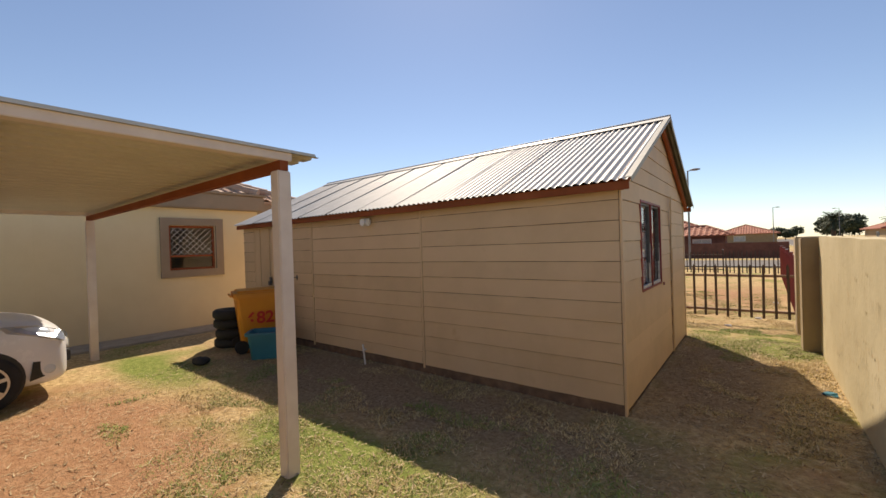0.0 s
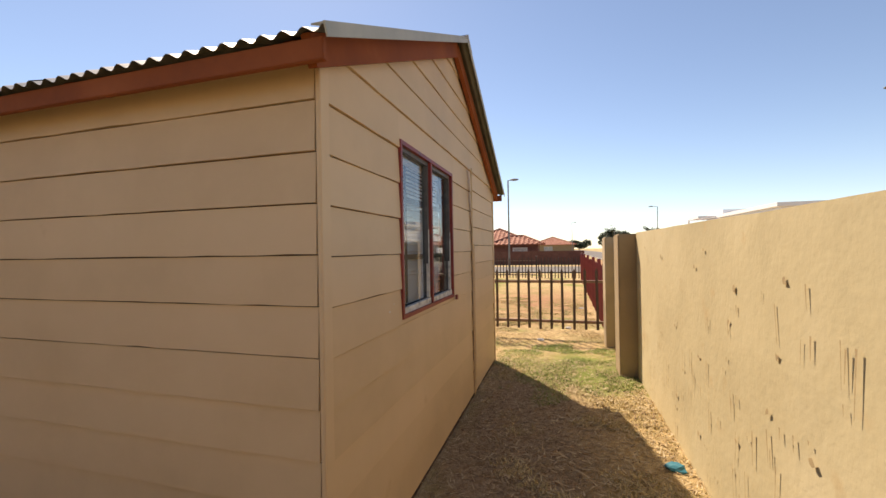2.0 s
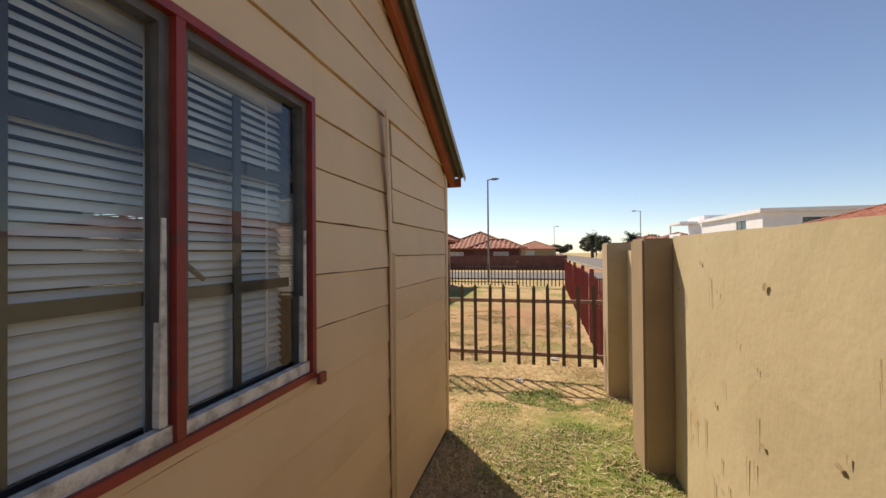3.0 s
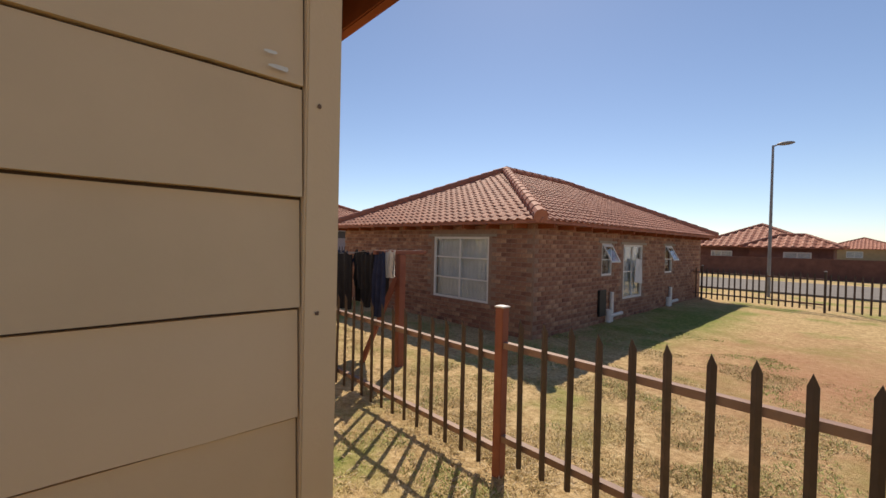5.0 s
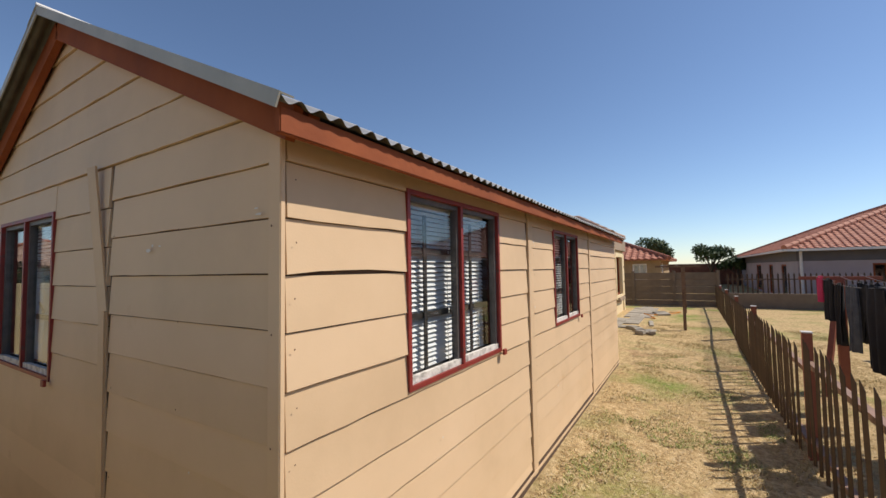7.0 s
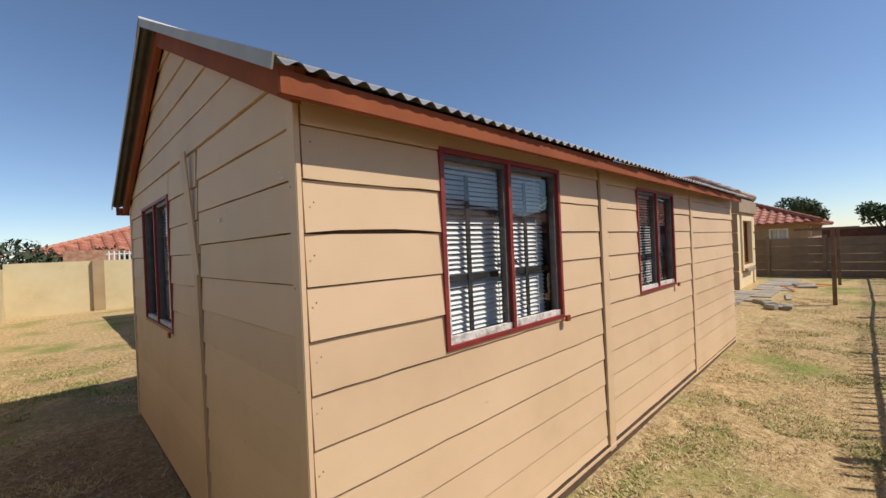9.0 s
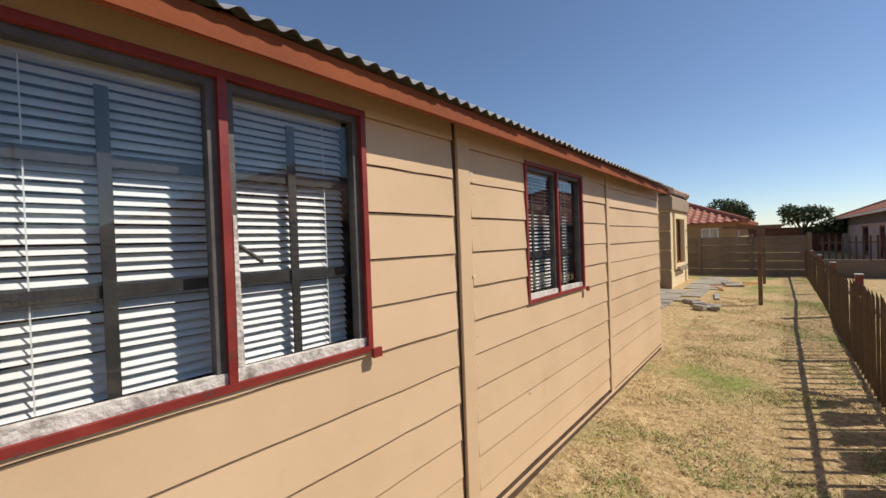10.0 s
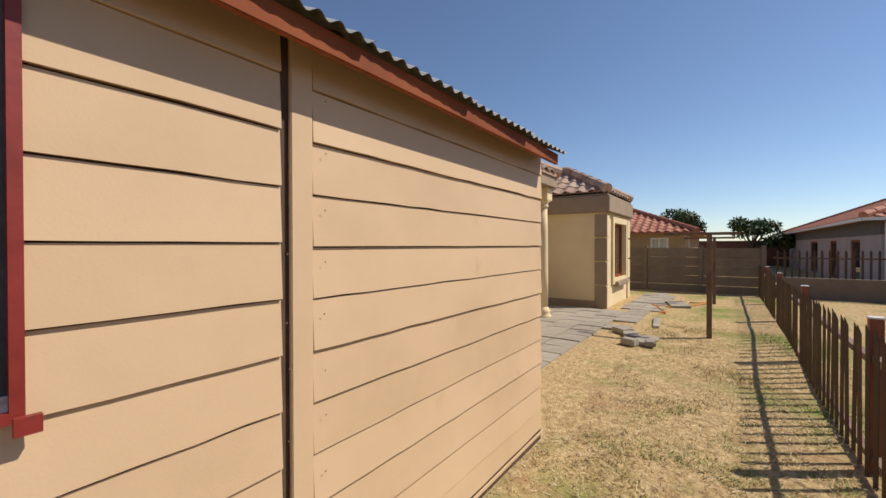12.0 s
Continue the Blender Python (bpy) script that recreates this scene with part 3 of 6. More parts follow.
for x in (-6.30, -5.98, -5.80, -5.48):
    part("door_batten", boxes(((x - 0.05, -0.034, DOOR[2] + 0.02), (x + 0.05, -0.021, DOOR[3] - 0.03)), bevel=0.003), SIDING, shed_door)
bm = bmesh.new()
box(bm, (-5.93, -0.05, 1.02), (-5.86, -0.035, 1.12), 0.004)
bar(bm, (-5.895, -0.06, 0.98), (-5.895, -0.06, 1.05), 0.03, 10)
part("padlock", bm, STEEL, shed_door, "small dark padlock and hasp")
bm = bmesh.new()
bar(bm, (-5.20, -0.04, 1.13), (-5.06, -0.04, 1.13), 0.008)
bar(bm, (-5.07, -0.04, 1.09), (-5.07, -0.04, 1.17), 0.008)
part("bolt", bm, STEEL, shed, "rusty slide bolt")
bm = bmesh.new()
box(bm, (-3.40, -0.10, 1.885), (-3.22, -0.025, 1.99), 0.02)
bar(bm, (-3.31, -0.12, 1.94), (-3.31, -0.06, 1.94), 0.045, 14)
part("bulkhead_lamp", bm, WHITEPLASTIC, shed, "dusty white bulkhead lamp, off")


def shed_window(place, hole, tilt, flip, inner_sill=True, drop=0.80):
    """Steel two-light window with red timber trim, burglar bars and a venetian blind; flip mirrors it."""
    u0, u1, z0, z1 = hole
    win = part("window", frame_side(place, hole, 0.022, -0.02, 0.024, 0), REDFRAME, shed, "red-painted timber window, closed, with burglar bars")
    for k in (1, 2, 3):
        part("trim", frame_side(place, hole, 0.022, -0.02, 0.024, k), REDFRAME, win)
    mid = (u0 + u1) / 2
    part("mullion", prism(bmesh.new(), [(mid - 0.012, z0), (mid + 0.012, z0), (mid + 0.012, z1), (mid - 0.012, z1)], place, -0.03, 0.022), REDFRAME, win)
    for a, b in ((u0 + 0.022, mid - 0.012), (mid + 0.012, u1 - 0.022)):
        part("steel_frame", prism_frame(place, (a, b, z0 + 0.022, z1 - 0.022), 0.024, -0.035, 0.002), STEEL, win, "grey steel frame with crumbling putty")
        pane = part("pane", prism(bmesh.new(), [(a + 0.02, z0 + 0.065), (b - 0.02, z0 + 0.065), (b - 0.02, z1 - 0.065), (a + 0.02, z1 - 0.065)], place, -0.022, -0.018), GLASS, win, "dusty clear glass")
        pane.visible_shadow = False
        bm = bmesh.new()
        prism(bm, [(a, z0 + 0.022), (b, z0 + 0.022), (b, z0 + 0.058), (a, z0 + 0.052)], place, -0.012, 0.010)
        prism(bm, [(b - 0.028, z0 + 0.06), (b - 0.008, z0 + 0.06), (b - 0.01, z0 + 0.5), (b - 0.02, z0 + 0.5)], place, -0.012, 0.006)
        part("putty", bm, PUTTY, win, "crumbling white window putty")
        # burglar bars
        bm = bmesh.new()
        for k in (0.30, 0.66, 0.97):
            zz = z1 - (z1 - z0) * k
            prism(bm, [(a, zz - 0.016), (b, zz - 0.016), (b, zz + 0.016), (a, zz + 0.016)], place, -0.075, -0.068)
        m2 = (a + b) / 2
        prism(bm, [(m2 - 0.014, z0 + 0.03), (m2 + 0.014, z0 + 0.03), (m2 + 0.014, z1 - 0.09), (m2 - 0.014, z1 - 0.09)], place, -0.067, -0.06)
        part("burglar_bar", bm, BARS, win, "dark steel burglar bars")
    # stay
    bm = bmesh.new()
    bar(bm, place(mid - 0.05 * flip, z0 + 0.42, -0.05), place(mid - 0.13 * flip, z0 + 0.36, -0.05), 0.007)
    part("window_stay", bm, STEEL, win)
    # venetian blind
    blind = thing("venetian_blind", (0, 0, 0), "white venetian blind with slightly uneven slats, lowered", "window blind", "blinds of the shed")
    part("head_rail", prism(bmesh.new(), [(u0 + 0.03, z1 - 0.05), (u1 - 0.03, z1 - 0.05), (u1 - 0.03, z1 - 0.01), (u0 + 0.03, z1 - 0.01)], place, -0.125, -0.085), BLIND, blind)
    z = z1 - 0.075
    k = 0
    while z > z0 + 0.035:
        a = radians(tilt + random.uniform(-5, 5))
        h, d = 0.0145 * math.sin(a), 0.0145 * math.cos(a)
        s0, s1 = random.uniform(-0.003, 0.003), random.uniform(-0.003, 0.003)
        pts = [place(u, z + dz + (s0 if u < mid else s1), -0.098 + do) for u, dz, do in
               ((u0 + 0.035, h, -d), (u1 - 0.035, h, -d), (u1 - 0.035, 0.0015, 0.0), (u0 + 0.035, 0.0015, 0.0), (u1 - 0.035, -h, d), (u0 + 0.035, -h, d))]
        bm = bmesh.new()
        v = [bm.verts.new(p) for p in pts]
        bm.faces.new((v[0], v[1], v[2], v[3]))
        bm.faces.new((v[3], v[2], v[4], v[5]))
        part("slat", bm, BLIND, blind)
        z -= 0.0245
        k += 1
    for u in (u0 + 0.12, mid, u1 - 0.12):
        part("ladder_cord", prism(bmesh.new(), [(u - 0.0015, z0 + 0.03), (u + 0.0015, z0 + 0.03), (u + 0.0015, z1 - 0.05), (u - 0.0015, z1 - 0.05)], place, -0.082, -0.080), BLIND, blind)
    if inner_sill:
        part("inner_sill", prism(bmesh.new(), [(u0 - 0.02, z0 - 0.01), (u1 + 0.02, z0 - 0.01), (u1 + 0.02, z0 + 0.012), (u0 - 0.02, z0 + 0.012)], place, -0.20, -0.04), BLIND, win)
    # a nail-eaten knob of old timber at the sill end
    e = u0 if flip > 0 else u1
    part("sill_end", prism(bmesh.new(), [(e - 0.02, z0 - 0.02), (e + 0.02, z0 - 0.02), (e + 0.02, z0 + 0.015), (e - 0.02, z0 + 0.015)], place, 0.035, 0.05), REDFRAME, win)
    return win


def frame_side(place, hole, w, o0, o1, k):
    u0, u1, z0, z1 = hole
    r = ((u0, u1, z1 - w, z1), (u0, u1, z0, z0 + w), (u0, u0 + w, z0 + w, z1 - w), (u1 - w, u1, z0 + w, z1 - w))[k]
    return prism(bmesh.new(), [(r[0], r[2]), (r[1], r[2]), (r[1], r[3]), (r[0], r[3])], place, o0, o1)


def prism_frame(place, hole, w, o0, o1):
    u0, u1, z0, z1 = hole
    bm = bmesh.new()
    for r in ((u0, u1, z1 - w, z1), (u0, u1, z0, z0 + w), (u0, u0 + w, z0 + w, z1 - w), (u1 - w, u1, z0 + w, z1 - w)):
        prism(bm, [(r[0], r[2]), (r[1], r[2]), (r[1], r[3]), (r[0], r[3])], place, o0, o1)
    return bm


shed_window(back, W1, 48, 1)
shed_window(back, W2, 22, 1)
shed_window(east, GW, 50, -1)

# ---- yard walls ----


def plaster_wall(name, a, b, th, h0, h1, mat, label):
    """A wall from a to b whose top runs from h0 to h1, with a slightly uneven face."""
    a, b = Vector((*a, 0)), Vector((*b, 0))
    d = (b - a).normalized()
    nrm = Vector((-d.y, d.x, 0))
    n = max(2, int((b - a).length / 0.25))
    bm = bmesh.new()
    grid = {}
    for i in range(n + 1):
        p = a.lerp(b, i / n)
        top = h0 + (h1 - h0) * i / n
        for s in (0, 1):
            for k in range(7):
                z = -0.25 + (top + 0.25) * k / 6
                wob = 0.006 * noise.noise((p.x * 2, p.y * 2, z * 2 + 9 * s)) + (0.006 * noise.noise((p.x * 5, p.y * 5, 3)) if k == 6 else 0)
                q = p + nrm * (th / 2 * (1 if s else -1) + wob)
                grid[i, s, k] = bm.verts.new((q.x, q.y, z + (wob if k == 6 else 0)))
    for i in range(n):
        for k in range(6):
            bm.faces.new((grid[i, 0, k], grid[i + 1, 0, k], grid[i + 1, 0, k + 1], grid[i, 0, k + 1]))
            bm.faces.new((grid[i, 1, k], grid[i, 1, k + 1], grid[i + 1, 1, k + 1], grid[i + 1, 1, k]))
        bm.faces.new((grid[i, 0, 6], grid[i + 1, 0, 6], grid[i + 1, 1, 6], grid[i, 1, 6]))
    for i in (0, n):
        for k in range(6):
            bm.faces.new((grid[i, 0, k], grid[i, 0, k + 1], grid[i, 1, k + 1], grid[i, 1, k]))
    bmesh.ops.recalc_face_normals(bm, faces=bm.faces[:])
    return solo(name, bm, mat, label, "wall", kind="structure", smooth=False)


plaster_wall("yard_wall_east", (1.70, 3.42), (1.70, -12.2), 0.2, 1.545, 1.45, PLASTER, "cream plastered yard wall with scratches and stains")
plaster_wall("yard_wall_south", (1.60, -12.1), (-18.0, -12.1), 0.2, 1.60, 1.60, PLASTER, "cream plastered yard wall in full sun")


def pillar(x, y, w, d, h, mat, label):
    ob = solo("gate_pillar", boxes(((x, y, -0.25), (x + w, y + d, h)), bevel=0.012), mat, label, "pillar", "plastered wall pillars")
    return ob


pillar(1.42, 3.43, 0.40, 0.36, 1.535, PILLAR, "brown plastered pillar at the end of the yard wall")
pillar(1.46, 5.18, 0.40, 0.37, 1.545, PIER, "cream-brown plastered pillar beside the fence")
pillar(-0.62, -12.0, 0.30, 0.12, 1.62, PILLAR, "brown plastered wall pier in the south wall")

pillar(1.465, -1.45, 0.33, 0.20, 1.53, PIER, "cream plastered pier standing proud of the yard wall")

# gouges and drip marks in the plaster face
gv2, gf2 = [], []
rg = random.Random(5)
for _ in range(170):
    y = rg.uniform(-1.2, 3.3)
    z = rg.choice((rg.uniform(0.1, 0.9), rg.uniform(0.3, 1.35)))
    ln, w = rg.choice((0.02, 0.04, 0.07, 0.12, 0.2)) * rg.uniform(0.6, 1.3), rg.uniform(0.002, 0.006)
    k = len(gv2)
    sk = rg.uniform(-0.1, 0.1) * ln
    gv2 += [(1.592, y - w, z), (1.592, y + w, z), (1.592, y + sk + w * 0.3, z - ln), (1.592, y + sk - w * 0.4, z - ln * 0.95)]
    gf2.append((k, k + 1, k + 2, k + 3))
for _ in range(26):
    y, z = rg.uniform(-1.2, 3.3), rg.uniform(0.2, 1.4)
    k = len(gv2)
    n = 7
    for i in range(n):
        q = 2 * math.pi * i / n
        r = rg.uniform(0.006, 0.022)
        gv2.append((1.5915, y + r * math.cos(q), z + r * math.sin(q)))
    gf2.append(tuple(range(k, k + n)))
tagged(raw("plaster_scratches", gv2, gf2, material("bare_plaster", [(0.3, (0.34, 0.24, 0.125)), (0.7, (0.50, 0.38, 0.21))], 20, 0.95), bpy.data.objects["yard_wall_east"]), kind="stuff")

# low wall link between the pillars
solo("yard_wall_link", boxes(((1.66, 3.80, -0.25), (1.80, 5.175, 1.46))), PLASTER, "short cream plastered wall between two pillars", "wall", kind="structure")

# precast concrete wall to the west
cw = thing("precast_wall_west", (-18.1, 0, 0), "grey-brown precast concrete panel wall", "wall", kind="structure")
panel = None
for j, y0 in enumerate((-0.2, 1.3, 2.8, 4.3)):
    for i in range(5):
        me_name = "panel"
        if panel is None:
            panel = part(me_name, boxes(((-0.025, 0.06, 0.0), (0.025, 1.44, 0.272)), bevel=0.006), CONCRETE, cw)
            panel.location = (0, y0, -0.05 + 0.28 * i)
        else:
            o = new(me_name, panel.data)
            o.parent = cw
            o.location = (0, y0, -0.05 + 0.28 * i)
    part("post", boxes(((-0.06, y0 - 0.06, -0.2), (0.06, y0 + 0.06, 1.42)), bevel=0.01), CONCRETE, cw)
part("post", boxes(((-0.06, 5.74, -0.2), (0.06, 5.86, 1.42)), bevel=0.01), CONCRETE, cw)

# ---- palisade fences ----


def picket_mesh(name, h, mat, w=0.042):
    """An angle-iron pale with a pointed head, foot at z = 0."""
    bm = bmesh.new()
    prof = [(-w / 2, 0.0), (0.0, 0.016), (w / 2, 0.0), (w / 2, 0.004), (0.0, 0.021), (-w / 2, 0.004)]
    lo = [bm.verts.new((x, y, 0)) for x, y in prof]
    hi = [bm.verts.new((x, y, h - 0.06 + (0.06 if abs(x) < 0.001 else 0))) for x, y in prof]
    for i in range(6):
        bm.faces.new((lo[i], lo[(i + 1) % 6], hi[(i + 1) % 6], hi[i]))
    bm.faces.new(hi)
    bm.faces.new(lo[::-1])
    bmesh.ops.recalc_face_normals(bm, faces=bm.faces[:])
    me = bpy.data.meshes.new(name)
    bm.to_mesh(me)
    bm.free()
    me.materials.append(mat)
    return me


def palisade(name, a, b, posts, first, gap, foot, top, rails, mat, postmat, label, post_top=0.06, postw=0.07, drops=(), railmat=None):
    """A palisade fence from a to b: posts at those distances, pales every gap from the distance first; drops lift each bay."""
    a3, b3 = Vector((*a, 0)), Vector((*b, 0))
    length = (b3 - a3).length
    f = thing(name, (a[0], a[1], 0), label, "fence", turn=math.degrees(math.atan2(b[1] - a[1], b[0] - a[0])))
    me = picket_mesh("pale", top - foot, mat)
    bay = lambda d: drops[max(i for i, q in enumerate(posts) if q <= max(d, posts[0]))] if drops else 0.0
    s = first
    while s < length:
        if min(abs(s - p) for p in posts) > 0.07:
            o = new("pale", me)
            o.parent = f
            o.matrix_basis = pose(s, 0.022, foot + bay(s) + random.uniform(-0.008, 0.008), random.uniform(-0.6, 0.6), random.uniform(-0.7, 0.7), 0)
        s += gap
    for z in rails:
        for d0, d1 in zip(posts, [*posts[1:], length]):
            k = z + bay(d0)
            part("rail", boxes(((d0, -0.004, k - 0.022), (d1, 0.004, k + 0.022)), ((d0, -0.045, k + 0.016), (d1, -0.004, k + 0.022))), railmat or mat, f)
    for p in posts:
        h = top + post_top + bay(p - 0.1)
        post = part("post", boxes(((p - postw / 2, -postw / 2 - 0.02, -0.35), (p + postw / 2, postw / 2 - 0.02, h)), bevel=0.004), postmat, f)
        part("post_cap", boxes(((p - postw / 2 - 0.006, -postw / 2 - 0.026, h + 0.001), (p + postw / 2 + 0.006, postw / 2 - 0.014, h + 0.012)), bevel=0.003), WHITEFRAME, post, "pale metal post cap")
    return f


FY = 5.73
palisade("palisade_fence", (1.80, FY), (-18.0, FY), [0.06, 2.97, 5.80, 9.35, 12.3, 15.2, 17.9], 0.049, 0.181, -0.07, 0.94, (0.05, 0.715), PALISADE, RUSTPOST, "low brown steel palisade fence along the lawn", 0.04, 0.07, (0.12, 0.02, -0.05, -0.08, -0.08, -0.08, -0.08), LITRAIL)
palisade("palisade_fence", (1.56, 5.85), (1.72, 18.0), [0.05, 2.05, 3.9, 6.6, 9.2, 12.1], 0.12, 0.15, -0.02, 1.10, (0.18, 0.86), REDSTEEL, REDSTEEL, "bright red steel palisade fence beside the road", 0.05, 0.07, (), REDRAIL)
palisade("palisade_fence", (1.72, 18.05), (-12.0, 18.9), [2.0, 4.9, 7.8, 10.8, 13.8], 0.1, 0.15, 0.0, 0.98, (0.15, 0.82), PALISADE, PALISADE, "thin dark steel palisade fence before the street", 0.05, 0.05, (), LITRAIL)


# nail heads and paint smudges on the siding
rg = random.Random(9)


def spots_on(place, wall_ob, spots, mat, name):
    v, f = [], []
    for u, z, r, st in spots:
        k = len(v)
        for i in range(7):
            q = 2 * math.pi * i / 7
            rr = r * rg.uniform(0.7, 1.2)
            v.append(place(u + rr * math.cos(q) * st, z + rr * math.sin(q), 0.0245))
        f.append(tuple(range(k, k + 7)))
    tagged(raw(name, v, f, mat, wall_ob), kind="stuff")


nail = material("rusty_nail_heads", [(0.3, (0.10, 0.05, 0.03)), (0.7, (0.22, 0.13, 0.08))], 30, 0.8)
smudge = material("pale_paint_smudge", [(0.3, (0.55, 0.50, 0.44)), (0.7, (0.74, 0.70, 0.64))], 30, 0.9)
spots_on(back, wall_b, [(u + rg.uniform(-0.006, 0.006), z + rg.uniform(-0.02, 0.02), 0.0035, 1.0) for u in (-0.03, -2.19, -2.33, -4.43, -4.57, -6.55) for z in (0.3, 0.47, 0.66, 0.83, 1.02, 1.2, 1.38, 1.55, 1.73, 1.9)], nail, "nail_heads")
spots_on(east, wall_e, [(u + rg.uniform(-0.006, 0.006), z + rg.uniform(-0.02, 0.02), 0.004, 1.0) for u in (3.765, 2.62, 3.2) for z in (0.32, 0.72, 1.1, 1.42, 1.78)], nail, "nail_heads")
spots_on(east, wall_e, [(2.95, 1.72, 0.010, 2.2), (2.99, 1.74, 0.006, 1.5), (3.05, 1.735, 0.004, 2.5), (3.70, 1.81, 0.004, 5.0), (3.69, 1.83, 0.003, 4.0), (0.55, 1.1, 0.006, 1.5), (0.6, 1.13, 0.004, 1.0), (1.2, 0.92, 0.005, 1.0), (3.3, 0.9, 0.005, 1.2)], smudge, "paint_smudges")
spots_on(back, wall_b, [(-2.33, 1.83, 0.010, 1.0), (-2.325, 1.31, 0.010, 1.2), (-2.9, 0.55, 0.008, 1.5), (-2.35, 1.80, 0.007, 1.0), (-0.9, 0.8, 0.005, 1.0)], smudge, "paint_smudges")

# ---- houses ----
TW, TL = 0.30, 0.33  # roof tile width and exposure


def tile_shape(w, l):
    """A rolled roof tile: u across, v up the slope."""
    prof = [(0.0, 0.012), (0.12, 0.050), (0.32, 0.062), (0.52, 0.040), (0.72, 0.012), (1.0, 0.012)]
    v, f = [], []
    for u, h in prof:
        h *= w / 0.30
        v += [(u * w, -0.02, h - 0.018), (u * w, -0.02, h), (u * w, l + 0.03, h - 0.020)]
    for i in range(len(prof) - 1):
        a, b = 3 * i, 3 * i + 3
        f += [(a, b, b + 1, a + 1), (a + 1, b + 1, b + 2, a + 2)]
    return v, f


def tiled_slope(parent, corner, along, up, length, height, cut0, cut1, mat, many, near=None, w=TW, l=TL):
    """Tiles on a slope: corner is its lower end, cut0/cut1 the run lost per metre up at either end. near(p) picks tiles that are parts."""
    corner, along, up = Vector(corner), Vector(along).normalized(), Vector(up).normalized()
    nrm = along.cross(up)
    rot = Matrix((along, up, nrm)).transposed()
    v, f = tile_shape(w, l)
    va = np.array(v)
    R = np.array(rot)
    allv, allf, count = [], [], 0
    shared = None
    for r in range(int(height / l)):
        lo, hi = cut0 * (r + 0.5) * l, length - cut1 * (r + 0.5) * l
        n0, n1 = math.ceil((lo - 0.1) / w), math.floor((hi + 0.1) / w)
        for c in range(n0, n1):
            p = corner + along * (c * w) + up * (r * l)
            if near and count < 290 and near(p):
                if shared is None:
                    shared = bpy.data.meshes.new("roof_tile")
                    shared.from_pydata(v, [], f)
                    shared.materials.append(mat)
                o = new("roof_tile", shared)
                o.parent = parent
                o.matrix_basis = Matrix.Translation(p) @ rot.to_4x4() @ pose(0, 0, random.uniform(0, 0.004), random.uniform(-0.6, 0.6), 0, random.uniform(-0.4, 0.4))
                count += 1
            else:
                base = len(allv)
                jit = np.array([0, 0, random.uniform(0, 0.006)])
                allv.extend(map(tuple, (va + jit) @ R.T + np.array(p)))
                allf.extend(tuple(base + k for k in q) for q in f)
    if allv:
        tagged(raw("roof_tiles", allv, allf, many, parent), kind="stuff")


def ridge_tiles(parent, a, b, mat, r=0.11, step=0.36):
    """Half-round cap tiles along a hip or ridge, joined."""
    a, b = Vector(a), Vector(b)
    n = max(1, int((b - a).length / step))
    bm = bmesh.new()
    for i in range(n):
        bar(bm, a.lerp(b, i / n), a.lerp(b, (i + 1.06) / n), r * 1.08, 10, r * 0.92)
    return part("ridge_tiles", bm, mat, parent)


def hip_roof(parent, x0, x1, y0, y1, z, over, rise, mat, many, near=None, sides="nsew", gutter=None, w=TW, l=TL):
    """Hipped roof over a rectangle with its eaves at z."""
    x0, x1, y0, y1 = x0 - over, x1 + over, y0 - over, y1 + over
    lx, ly = x1 - x0, y1 - y0
    half = min(lx, ly) / 2
    h = half * rise
    if ly >= lx:
        p, q = Vector(((x0 + x1) / 2, y0 + half, z + h)), Vector(((x0 + x1) / 2, y1 - half, z + h))
    else:
        p, q = Vector((x0 + half, (y0 + y1) / 2, z + h)), Vector((x1 - half, (y0 + y1) / 2, z + h))
    c = [Vector((x0, y0, z)), Vector((x1, y0, z)), Vector((x1, y1, z)), Vector((x0, y1, z))]
    bm = bmesh.new()
    top = [bm.verts.new(k) for k in c] + [bm.verts.new(p), bm.verts.new(q)]
    if ly >= lx:
        fs = [(0, 1, 4), (1, 2, 5, 4), (2, 3, 5), (3, 0, 4, 5)]
    else:
        fs = [(0, 1, 5, 4), (1, 2, 5), (2, 3, 4, 5), (3, 0, 4)]
    for f in fs:
        bm.faces.new([top[k] for k in f])
    low = [bm.verts.new(k - Vector((0, 0, 0.06))) for k in c]
    bm.faces.new(low[::-1])
    for i in range(4):
        bm.faces.new((low[i], low[(i + 1) % 4], top[(i + 1) % 4], top[i]))
    roof = part("roof", bm, many, parent)
    s = math.hypot(1, rise)
    k = rise / s and 1 / s
    up = {"s": (0, 1, rise), "n": (0, -1, rise), "e": (-1, 0, rise), "w": (1, 0, rise)}
    go = {"s": (c[0], (1, 0, 0), lx), "e": (c[1], (0, 1, 0), ly), "n": (c[2], (-1, 0, 0), lx), "w": (c[3], (0, -1, 0), ly)}
    for d in sides:
        tiled_slope(roof, go[d][0], go[d][1], up[d], go[d][2], half * s, 1 / s, 1 / s, mat, many, near, w, l)
    for a, b in ((c[0], p), (c[1], q if lx > ly else p), (c[2], q), (c[3], p if lx > ly else q), (p, q)):
        if (a - b).length > 0.1:
            up4 = Vector((0, 0, 0.045))
            ridge_tiles(roof, a + up4, b + up4, mat)
    if gutter:
        for a, b in ((c[0], c[1]), (c[1], c[2])):
            part("gutter", beam(bmesh.new(), a + Vector((0, 0, -0.05)), b + Vector((0, 0, -0.05)), 0.09, 0.09), gutter, parent, "pale gutter")
    return roof


